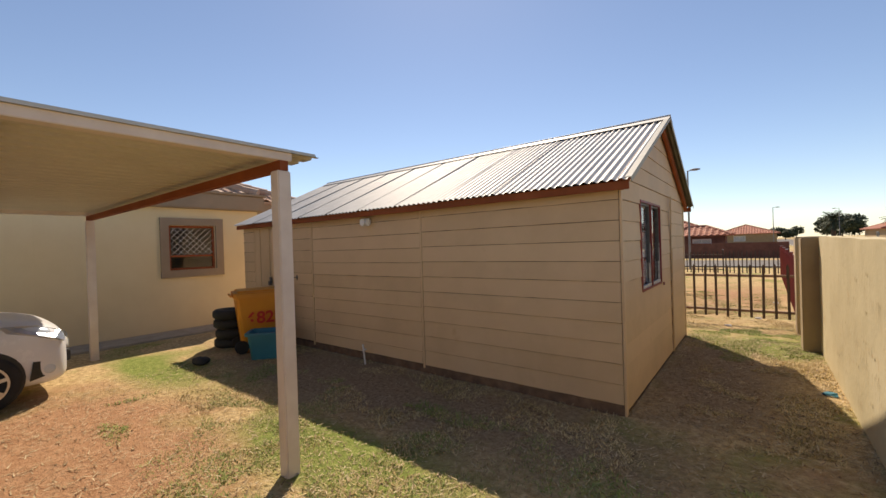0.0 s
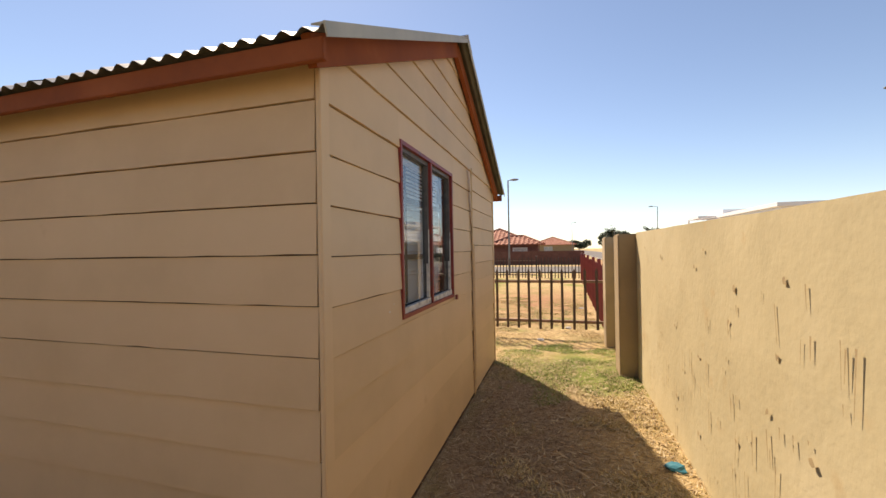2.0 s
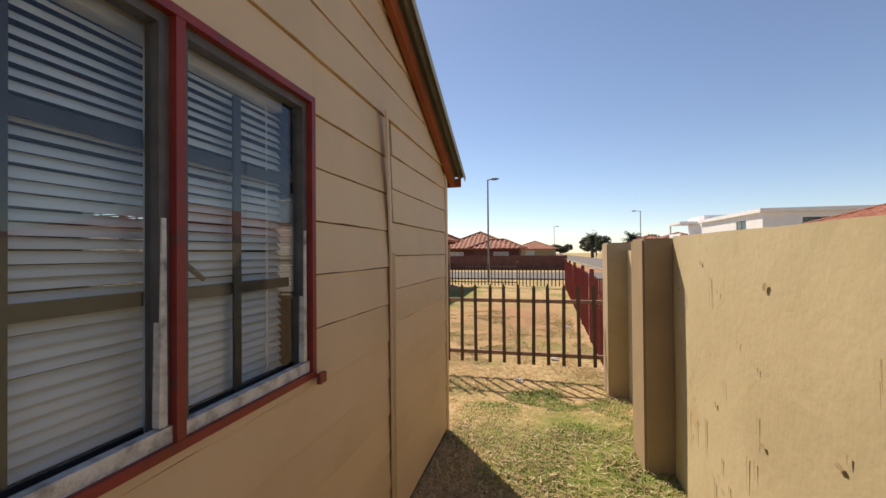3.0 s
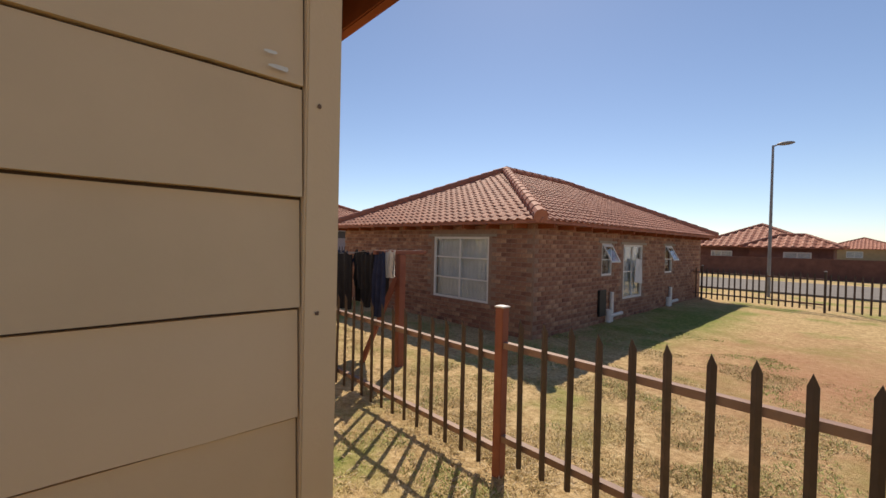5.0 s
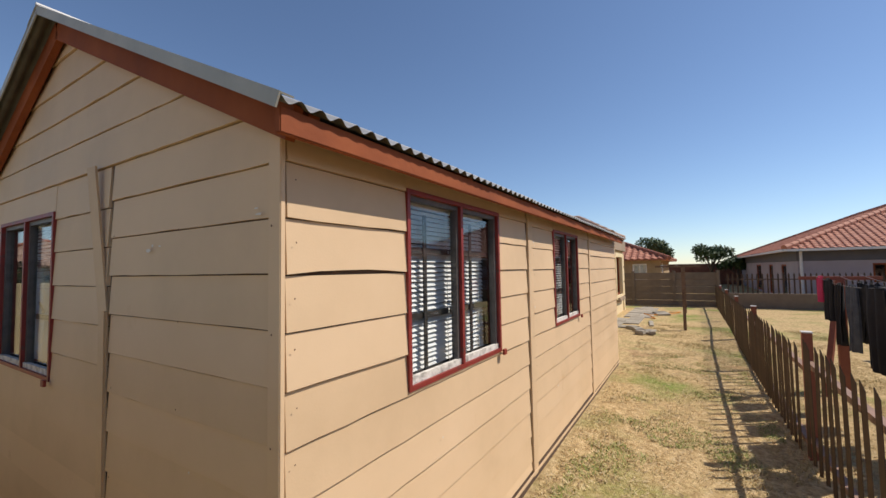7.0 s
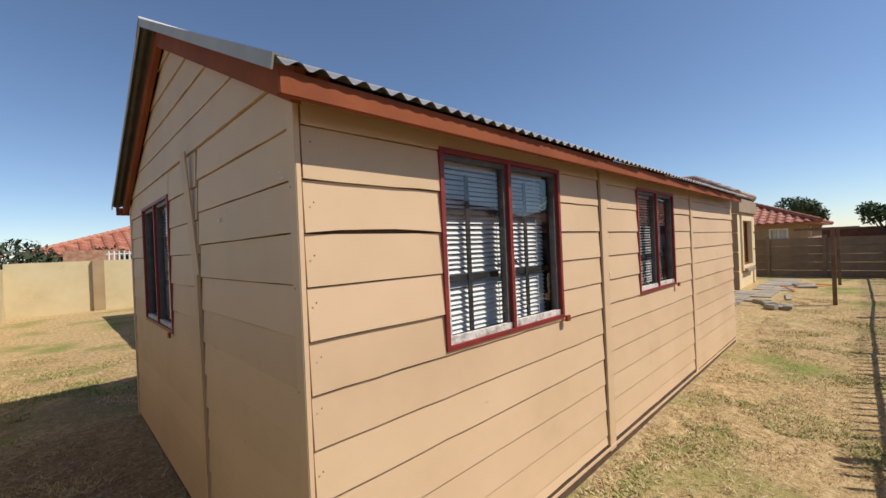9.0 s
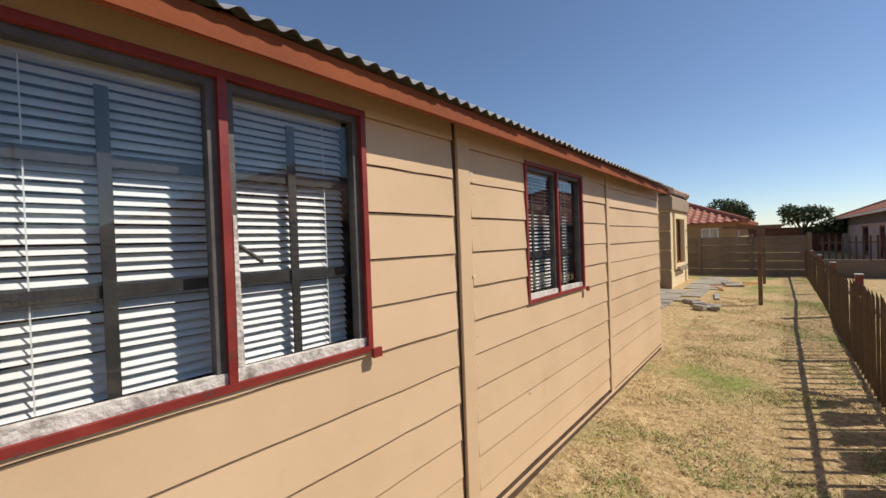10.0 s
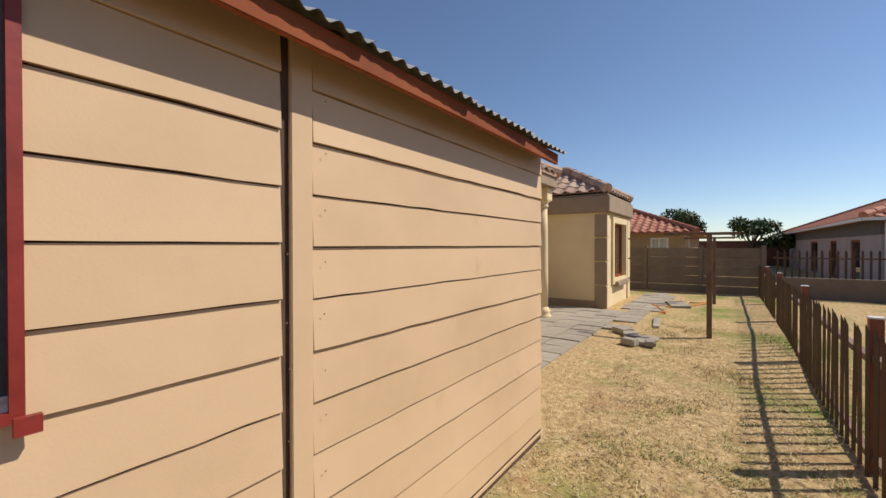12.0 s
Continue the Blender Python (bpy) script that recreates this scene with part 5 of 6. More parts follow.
        for (x, y, z, r) in ((0.72, -0.12, 0.69, 0.055), (0.78, -0.27, 0.755, 0.06)):
            bm = bmesh.new()
            bmesh.ops.create_uvsphere(bm, u_segments=14, v_segments=8, radius=r, matrix=Matrix.Translation((x * sx + 0.02 * sx, y + 0.025, z + 0.01)))
            part("bulb_lens", bm, LAMPGLASS, lamp, smooth=True)
        bm = bmesh.new()
        prism(bm, [(-0.36, 0.26), (-0.10, 0.30), (-0.09, 0.43), (-0.33, 0.46)], lambda u, v, o: ((0.80 + o + (u + 0.1) * -0.05 - (0.12 if u > -0.2 else 0.0)) * sx, u, v), -0.05, 0.025)
        fog = part("fog_lamp_recess", bm, BLACKTRIM, car, "black fog lamp recess")
        bm = bmesh.new()
        bmesh.ops.create_uvsphere(bm, u_segments=14, v_segments=8, radius=0.05, matrix=Matrix.Translation((0.79 * sx, -0.2, 0.355)))
        part("fog_lamp", bm, LAMPGLASS, fog, smooth=True)
        bm = bmesh.new()
        pl = lambda u, v, o: ((0.80 - (v - 0.95) * 0.42 + o) * sx, u, v)
        prism(bm, [(-1.28, 0.96), (-2.35, 0.97), (-2.35, 1.40), (-1.80, 1.40)], pl, 0.0, 0.012)
        part("side_window", bm, BLACKTRIM, car, "dark tinted side window")
        bm = bmesh.new()
        prism(bm, [(-2.42, 0.97), (-3.25, 1.0), (-3.05, 1.36), (-2.42, 1.40)], pl, 0.0, 0.012)
        part("side_window", bm, BLACKTRIM, car, "dark tinted side window")
        bm = bmesh.new()
        bmesh.ops.create_uvsphere(bm, u_segments=14, v_segments=8, radius=0.1, matrix=Matrix.Translation((0.93 * sx, -1.32, 1.0)) @ Matrix.Diagonal((1, 0.6, 0.75, 1)))
        part("wing_mirror", bm, CARWHITE, car, smooth=True)
    bm = bmesh.new()
    prism(bm, [(-0.52, 0.0), (0.52, 0.0), (0.46, 0.42), (-0.46, 0.42)], lambda u, v, o: (u, -1.12 - v * 1.2, 1.04 + v * 0.93 + o), 0.0, 0.015)
    part("windscreen", bm, BLACKTRIM, car, "dark reflecting windscreen")
    part("grille", boxes(((-0.42, -0.03, 0.34), (0.42, 0.035, 0.47)), bevel=0.01), BLACKTRIM, car, "black front grille")
    part("number_plate", boxes(((-0.26, 0.036, 0.48), (0.26, 0.048, 0.58)), bevel=0.004), WHITEPLASTIC, car)


build_car()

# ---- bins by the shed ----


def tub(w0, d0, w1, d1, h, t, lip):
    """An open tapered tub with a rim, foot at z = 0."""
    bm = bmesh.new()

    def ring(w, d, z):
        c = 0.04
        p = [(-w + c, -d), (w - c, -d), (w, -d + c), (w, d - c), (w - c, d), (-w + c, d), (-w, d - c), (-w, -d + c)]
        return [bm.verts.new((x, y, z)) for x, y in p]

    rs = [ring(w0, d0, 0), ring(w1, d1, h - lip), ring(w1 + 0.03, d1 + 0.03, h - lip), ring(w1 + 0.03, d1 + 0.03, h), ring(w1 - t, d1 - t, h), ring(w0 - t, d0 - t, t)]
    for a, b in zip(rs, rs[1:]):
        for i in range(8):
            bm.faces.new((a[i], a[(i + 1) % 8], b[(i + 1) % 8], b[i]))
    bm.faces.new(rs[0][::-1])
    bm.faces.new(rs[-1])
    bmesh.ops.recalc_face_normals(bm, faces=bm.faces[:])
    return bm


wheelie = thing("wheelie_bin", (-5.5, -0.50, 0), "orange plastic wheelie bin with red painted number", "bin", turn=70)
part("bin_body", tub(0.24, 0.21, 0.335, 0.29, 0.92, 0.02, 0.06), ORANGE, wheelie)
bm = boxes(((-0.37, -0.32, 0.921), (0.37, 0.32, 0.945)), bevel=0.01)
box(bm, (-0.32, -0.27, 0.944), (0.32, 0.27, 0.975), 0.012)
lid = part("lid", bm, ORANGE, wheelie, "closed orange lid")
part("handle", bar(bmesh.new(), (-0.40, -0.22, 0.90), (-0.40, 0.22, 0.90), 0.016, 10), ORANGE, wheelie)
for sx in (-1, 1):
    w = bmesh.new()
    bar(w, (-0.27, 0.20 * sx, 0.1), (-0.27, 0.26 * sx, 0.1), 0.1, 18)
    part("wheel", w, RUBBER, wheelie, "black rubber wheel")
txt = bpy.data.curves.new("bin_number", "FONT")
txt.body, txt.size, txt.align_x, txt.extrude, txt.offset = "6822", 0.26, "CENTER", 0.002, 0.006
tob = new("bin_number", txt)
dg = bpy.context.evaluated_depsgraph_get()
tm = bpy.data.meshes.new_from_object(tob.evaluated_get(dg))
bpy.data.objects.remove(tob)
tm.materials.clear()
tm.materials.append(REDPAINT)
num = new("number", tm)
num.parent = wheelie
num.matrix_basis = pose(0.07, -0.292, 0.46, 95.2, 0, 0)
num["label"] = "hand-painted red number 6822"

crate = thing("storage_crate", (-4.83, -0.68, 0), "blue plastic crate standing before the bin", "crate", turn=50)
part("crate_body", tub(0.23, 0.15, 0.27, 0.19, 0.40, 0.012, 0.04), BLUEBIN, crate)
# Tyre shapes stand in for the black bags beside the bin.
black = thing("bags_as_tyres", (-6.15, -0.62, 0), "stack of black tyre shapes standing in for black bags beside the bin", "tyres")
for i in range(4):
    t = lathe([(0.13, 0.02), (0.15, 0.0), (0.24, 0.0), (0.275, 0.03), (0.28, 0.075), (0.275, 0.12), (0.24, 0.15), (0.15, 0.15), (0.13, 0.13)], 24)
    ob = part("tyre", t, RUBBER, black, smooth=True)
    ob.matrix_basis = pose(random.uniform(-0.03, 0.03), random.uniform(-0.03, 0.03), 0.155 * i, random.uniform(-2, 2), random.uniform(-2, 2), 0)
bm = bmesh.new()
bmesh.ops.create_icosphere(bm, subdivisions=3, radius=0.1)
for v in bm.verts:
    v.co = Vector((v.co.x * 1.2, v.co.y, v.co.z * 0.6 + 0.05)) * (1 + 0.25 * noise.noise(v.co * 14))
o = solo("crumpled_bag", bm, RUBBER, "small crumpled black plastic bag on the ground", "rubbish", smooth=True)
o.matrix_basis = pose(-5.3, -1.45, 0.0)
bm = bmesh.new()
bar(bm, (0, 0, -0.1), (0.0, 0.0, 0.27), 0.012, 12)
bar(bm, (-0.012, 0, 0.20), (0.05, 0.0, 0.205), 0.010, 10)
o = solo("pipe_stub", bm, WHITEPLASTIC, "short thin white plastic tap pipe standing in the soil", "pipe")
o.matrix_basis = pose(-3.28, -0.17, 0, 2, -6, 0)

# ---- washing line on the neighbour's lawn ----


def line_frame(x, y, lean):
    fr = thing("washing_line_post", (x, y, ground_z(x, y)), "rust-red timber washing line post with cross arm", "washing line", "washing line posts")
    part("upright", boxes(((-0.05, -0.05, -0.05), (0.05, 0.05, 1.50)), bevel=0.006), RUSTPOST, fr)
    part("cross_arm", boxes(((-0.035, -0.42, 1.501), (0.035, 0.42, 1.55)), bevel=0.005), RUSTPOST, fr)
    part("brace", beam(bmesh.new(), (lean * 0.02, -0.05, 1.2), (lean * 0.45, -0.3, -0.02), 0.06, 0.06), RUSTPOST, fr)
    return fr


PX0, PX1, PY = -6.75, -3.68, 6.72
line_frame(PX1, PY, -1)
line_frame(PX0, PY - 0.1, 1)
for dy in (-0.36, -0.12, 0.12, 0.36):
    bm = bmesh.new()
    for i in range(12):
        f0, f1 = i / 12, (i + 1) / 12
        sag = lambda f: 1.46 - 0.10 * 4 * f * (1 - f)
        bar(bm, (PX0 + (PX1 - PX0) * f0, PY + dy, sag(f0)), (PX0 + (PX1 - PX0) * f1, PY + dy, sag(f1)), 0.003, 5)
    solo("washing_line", bm, GALV, "thin sagging wire washing line", "wire", "washing lines")


def garment(name, x, y, outline, top, mat, label, turn=0):
    """A hanging cloth: outline half-width by drop, folded in soft waves, with two faces."""
    bm = bmesh.new()
    seed = random.uniform(0, 99)
    rows = []
    n = 14
    for drop, left, right in outline:
        row = []
        for i in range(n + 1):
            u = left + (right - left) * i / n
            o = 0.03 * math.sin(i * 1.1 + seed) * (0.4 + drop) + 0.025 * noise.noise((u * 6, drop * 4, seed))
            row.append((u, o, -drop + 0.02 * math.sin(i * 0.9 + seed)))
        rows.append(row)
    for side in (-1, 1):
        g = [[bm.verts.new((u, o + side * 0.008, z)) for u, o, z in r] for r in rows]
        for a, b in zip(g, g[1:]):
            for i in range(n):
                bm.faces.new((a[i], a[i + 1], b[i + 1], b[i]) if side < 0 else (a[i], b[i], b[i + 1], a[i + 1]))
    o = solo(name, bm, mat, label, "clothing", "washing on the line", smooth=True)
    o.matrix_basis = pose(x, y, top, 0, 0, turn)
    return o


shirt = [(0.0, -0.17, 0.15), (0.08, -0.22, 0.2), (0.2, -0.15, 0.17), (0.38, -0.16, 0.14), (0.5, -0.12, 0.16)]
long = [(0.0, -0.15, 0.14), (0.2, -0.15, 0.13), (0.45, -0.12, 0.12), (0.7, -0.1, 0.06)]
small = [(0.0, -0.1, 0.12), (0.15, -0.12, 0.1), (0.32, -0.06, 0.08)]
garment("skirt", -6.45, PY - 0.36, small, 1.44, CLOTH["pink"], "small pink garment pegged to the line")
garment("jacket", -6.05, PY - 0.36, shirt, 1.42, CLOTH["black"], "black jacket pegged to the line")
garment("trousers", -5.62, PY - 0.36, long, 1.38, CLOTH["black"], "black trousers pegged to the line")
garment("jeans", -5.25, PY - 0.34, long, 1.37, CLOTH["denim"], "faded grey-blue jeans pegged to the line")
garment("shirt", -4.95, PY - 0.12, shirt, 1.36, CLOTH["navy"], "navy shirt pegged to the line")
garment("blanket", -4.58, PY - 0.36, [(0.0, -0.26, 0.24), (0.25, -0.26, 0.24), (0.5, -0.2, 0.25), (0.78, -0.12, 0.2)], 1.38, CLOTH["black"], "large black cloth pegged to the line")
garment("shirt", -4.15, PY - 0.3, shirt, 1.42, CLOTH["black"], "black shirt pegged to the line")
garment("shirt", -4.9, PY + 0.12, shirt, 1.36, CLOTH["black"], "black shirt pegged to the line")
for gx, gy, gl, gm in ((-5.8, -0.12, long, "black"), (-5.45, 0.12, shirt, "navy"), (-5.4, -0.12, shirt, "black"), (-4.5, -0.12, long, "black"), (-4.25, 0.12, long, "black"), (-4.75, 0.36, shirt, "navy"), (-3.95, -0.34, long, "black")):
    garment("trousers" if gl is long else "shirt", gx, PY + gy, gl, 1.39, CLOTH[gm], gm + (" trousers" if gl is long else " shirt") + " hung close on the line")
garment("bag", -3.5, PY - 0.3, small, 1.44, CLOTH["white"], "pale plastic bag hung from the post")
garment("cloth", -3.62, PY - 0.38, [(0.0, -0.08, 0.1), (0.3, -0.12, 0.1), (0.6, -0.1, 0.12), (0.8, -0.06, 0.08)], 1.42, CLOTH["navy"], "dark patterned cloth hung from the post")

# ---- own washing line, rubble, hose ----


def tee_post(x, y, h):
    t = thing("line_post", (x, y, 0), "thin weathered timber post with cross arm", "washing line", "lawn washing line posts")
    part("upright", boxes(((-0.035, -0.035, -0.1), (0.035, 0.035, h)), bevel=0.006), WEATHERED, t)
    part("cross_arm", boxes(((-0.03, -0.62, h + 0.001), (0.03, 0.40, h + 0.045)), bevel=0.005), WEATHERED, t)


tee_post(-11.15, 4.72, 1.58)
tee_post(-15.4, 4.70, 1.58)
for dy in (-0.5, -0.15, 0.3):
    solo("washing_line", bar(bmesh.new(), (-15.4, 4.7 + dy, 1.63), (-11.15, 4.72 + dy, 1.63), 0.0025, 5), GALV, "thin wire washing line", "wire", "washing lines")
for x, y, w, d, h, a, lab in [(-10.5, 3.72, 0.36, 0.22, 0.06, 20, "loose pale concrete slab"), (-10.25, 3.95, 0.5, 0.25, 0.05, -12, "loose pale concrete slab"), (-10.75, 3.55, 0.3, 0.2, 0.08, 50, "broken grey block"), (-9.95, 3.80, 0.22, 0.14, 0.09, 70, "broken grey block"), (-10.05, 4.05, 0.2, 0.12, 0.07, 10, "broken grey block"), (-11.9, 3.9, 0.9, 0.12, 0.04, 5, "old plank lying in the grass"), (-14.6, 4.0, 0.8, 0.4, 0.06, 15, "loose pale concrete slab")]:
    bm = bmesh.new()
    box(bm, (-w / 2, -d / 2, 0), (w / 2, d / 2, h), 0.012)
    for v in bm.verts:
        v.co += Vector((noise.noise(v.co * 9), noise.noise(v.co * 9 + Vector((5, 0, 0))), 0)) * 0.02
    o = solo("rubble_block", bm, PAVING, lab + " on the lawn", "rubble", "rubble by the patio")
    o.matrix_basis = pose(x, y, 0.0, 2, 1, a)
for ph, lab in ((0.0, "yellow garden hose lying in loops on the lawn"),):
    cu = bpy.data.curves.new("garden_hose", "CURVE")
    cu.dimensions, cu.bevel_depth, cu.bevel_resolution = "3D", 0.014, 2
    sp = cu.splines.new("POLY")
    sp.points.add(60)
    for i, p in enumerate(sp.points):
        f = i / 60
        p.co = (-13.2 - 2.3 * f + 0.3 * math.sin(f * 14), 3.5 + 0.9 * f + 0.35 * math.sin(f * 9 + 1), 0.03, 1)
    ob = new("garden_hose", cu)
    cu.materials.append(ORANGE)
    tagged(ob, lab, "hose")

# ---- street, far houses, lamps, trees ----
solo("road", boxes(((5.4, -120, -0.05), (11.6, 260, 0.022))), ASPHALT, "worn grey tarred road", "road", kind="structure")
solo("side_street", boxes(((-120, 23.0, -0.05), (5.39, 30.0, 0.018))), ASPHALT, "pale grey side street", "road", kind="structure")
for x in (5.24, 11.61):
    solo("kerb", boxes(((x, -120, -0.05), (x + 0.15, 260, 0.10)), bevel=0.02), PAVING, "pale concrete kerb", "kerb", kind="structure")


def street_lamp(x, y, h, turn, reach=1.0):
    s = thing("street_lamp", (x, y, 0), "tall thin grey steel street lamp", "street lamp", "street lamps", turn=turn)
    part("pole", bar(bmesh.new(), (0, 0, -0.1), (0, 0, h), 0.06, 10, 0.035), GALV, s)
    part("arm", bar(bmesh.new(), (0, 0, h - 0.03), (reach * 0.3, 0, h + 0.02), 0.025, 8), GALV, s)
    bm = bmesh.new()
    bmesh.ops.create_uvsphere(bm, u_segments=12, v_segments=8, radius=0.5, matrix=Matrix.Translation((reach * 0.3 + 0.16, 0, h + 0.02)) @ Matrix.Diagonal((0.5, 0.2, 0.13, 1)))
    part("lantern", bm, GALV, s, smooth=True)


street_lamp(-1.92, 21.4, 5.22, 0, 0.6)
street_lamp(11.06, 47.5, 5.75, 180, 1.6)
street_lamp(12.9, 17.0, 6.9, 180, 1.6)
street_lamp(2.6, 64, 5.3, 0)
street_lamp(12.0, 92, 6.0, 180, 1.6)


def far_house(x0, x1, y0, y1, wall_h, rise, wallmat, wins, label, sides, roofmat=TILEMANY, name="bungalow"):
    hs = thing(name, (0, 0, 0), label, "house")
    pl, _ = house_walls(hs, x0, x1, y0, y1, -0.3, wall_h, wallmat, wins)
    for k, hh in wins.items():
        for h in hh:
            simple_window(hs, pl[k], h, WHITEFRAME, 2, 1, CURTAIN, None, -0.03, 0.07, "pale framed window")
    hip_roof(hs, x0, x1, y0, y1, wall_h + 0.01, 0.5, rise, TILE, roofmat, None, sides, None, 0.45, 0.5)
    return hs


far_house(-9.3, -2.2, 41, 48.2, 1.85, 0.44, DARKBRICK, {"s": [(-8.4, -7.0, 0.5, 1.5)]}, "red-brown brick house with terracotta roof beyond the side street", "se")
far_house(-5.4, -1.2, 38.0, 40.9, 1.8, 0.42, DARKBRICK, {"s": [(-3.6, -2.2, 0.4, 1.5)]}, "brown brick porch wing with terracotta roof", "se")
far_house(14.5, 26, 15, 29, 2.35, 0.34, PILLAR, {"w": [(18, 19.5, 0.9, 1.9), (24, 25.5, 0.9, 1.9)]}, "low house with red tiled roof across the road", "ws")
far_house(15.5, 26, 63, 74, 2.2, 0.34, PILLAR, {"w": [(66, 68, 0.7, 1.8)], "s": [(17, 19, 0.7, 1.8)]}, "low house with red tiled roof across the road", "ws")
far_house(15.0, 26, 78, 92, 2.2, 0.36, PILLAR, {"w": [(82, 84, 0.7, 1.8)], "s": [(17, 19, 0.7, 1.8)]}, "low house with red tiled roof across the road", "ws")
far_house(-6, 4, 100, 112, 2.2, 0.36, PILLAR, {"s": [(-3, -1, 0.7, 1.8)]}, "distant house with tiled roof", "se")
far_house(-10, 1.0, -30, -19, 1.9, 0.34, BRICKMANY, {"n": [(-4, -2.5, 0.8, 1.7)]}, "brick house with red tiled roof behind the yard wall", "n")
far_house(4, 15, -44, -32, 2.3, 0.34, PILLAR, {"n": [(7, 9, 0.8, 1.7)]}, "house with brown tiled roof behind the yard wall", "n", TILEPALE)

white = thing("white_house", (-2.2, 2.0, 0.2), "white modern double-storey house with flat roofs", "house")
wp, _ = house_walls(white, 22, 34, 40, 54, -0.3, 4.6, WHITEWALL, {"w": [(43, 45, 3.0, 4.1), (49, 51, 0.8, 2.0)], "s": [(25, 28, 3.0, 4.1)]})
for k, hh in {"w": [(43, 45, 3.0, 4.1), (49, 51, 0.8, 2.0)], "s": [(25, 28, 3.0, 4.1)]}.items():
    for h in hh:
        simple_window(white, wp[k], h, STEEL, 2, 1, None, None, -0.05, 0.06, "dark framed window")
part("roof", boxes(((21.7, 39.7, 4.601), (34.3, 54.3, 4.95))), WHITEWALL, white, "flat white roof slab")
part("tower", boxes(((22.4, 54.301, -0.3), (30, 60, 5.6)), bevel=0.02), WHITEWALL, white, "taller white block")
part("balcony", boxes(((20.2, 56, 2.6), (22.399, 60.5, 2.9)), ((20.2, 56, 2.901), (20.35, 60.5, 3.5)), ((20.2, 60.3, 3.5), (20.4, 60.5, 4.7)), ((20.2, 56, 4.701), (22.399, 60.5, 5.0))), WHITEWALL, white, "white open balcony")
solo("garden_wall", boxes(((13.6, 46, -0.2), (13.8, 62, 1.7))), WHITEWALL, "white garden wall with gate piers across the road", "wall", kind="structure")
solo("brown_garden_wall", boxes(((-12, 35.4, -0.2), (2.8, 35.6, 1.15))), DARKBRICK, "low dark brown garden wall beyond the side street", "wall", kind="structure")
solo("brick_boundary_wall", boxes(((-1.2, -14.6, -0.2), (0.3, -14.4, 2.0))), BRICKMANY, "red brick boundary wall behind the yard wall", "wall", kind="structure")
fence = thing("wall_top_railing", (-9.0, -12.1, 1.60), "white steel palisade railing on the yard wall", "railing")
me = picket_mesh("pale", 0.32, WHITEFRAME, 0.05)
for i in range(62):
    o = new("pale", me)
    o.parent = fence
    o.location = (i * 0.135, 0, 0)
part("rail", boxes(((0, -0.01, 0.18), (8.3, -0.002, 0.215))), WHITEFRAME, fence)

# low wall with railing before the grey house
lw = thing("low_garden_wall", (0, 0, 0), "low brown wall with dark palisade on it", "wall", kind="structure")
part("wall", boxes(((-18.15, 6.0, -0.3), (-17.95, 18.0, 0.55))), CONCRETE, lw)
me = picket_mesh("pale", 0.75, PALISADE, 0.05)
for i in range(78):
    o = new("pale", me)
    o.parent = lw
    o.matrix_basis = pose(-18.05, 6.1 + i * 0.15, 0.551, 0, 0, 90)
part("rail", boxes(((-18.06, 6.0, 1.05), (-18.03, 18.0, 1.09))), PALISADE, lw)


def leaf_cloud(centres, count, size, seed, flat=1.0):
    """Many small bent leaves scattered in uneven clumps."""
    rng = np.random.default_rng(seed)
    v, f = [], []
    for cx, cy, cz, r in centres:
        n = int(count * r * r)
        d = rng.normal(size=(n, 3))
        d /= np.linalg.norm(d, axis=1)[:, None]
        p = d * (r * rng.uniform(0.35, 1.0, n) ** 0.6)[:, None] * np.array([1, 1, flat]) + np.array([cx, cy, cz])
        a = rng.normal(size=(n, 3))
        a /= np.linalg.norm(a, axis=1)[:, None]
        b = np.cross(a, d)
        b /= np.linalg.norm(b, axis=1)[:, None] + 1e-6
        s = size * rng.uniform(0.6, 1.4, n)[:, None]
        for q in zip(p - a * s, p + b * s * 0.45, p + a * s, p - b * s * 0.45):
            k = len(v)
            v.extend(map(tuple, q))
            f.append((k, k + 1, k + 2, k + 3))
    return v, f


def tree(x, y, h, spread, mat, label, seed, name="tree", size=0.13, count=420):
    rng = random.Random(seed)
    t = thing(name, (x, y, 0), label, "tree")
    bm = bmesh.new()
    bar(bm, (0, 0, -0.1), (0.1, 0.05, h * 0.45), 0.16, 9, 0.1)
    cs = []
    for k in range(9):
        a = 2 * math.pi * k / 9 + rng.uniform(-0.3, 0.3)
        rr = spread * rng.uniform(0.3, 0.9)
        tip = (rr * math.cos(a), rr * math.sin(a), h * rng.uniform(0.55, 0.88))
        bar(bm, (0.1, 0.05, h * rng.uniform(0.3, 0.45)), tip, 0.06, 6, 0.015)
        cs.append((*tip, spread * rng.uniform(0.42, 0.62)))
    part("trunk", bm, BARK, t)
    v, f = leaf_cloud(cs, count, size, seed, 0.75)
    raw("crown", v, f, mat, t, "uneven leafy crown")
    return t


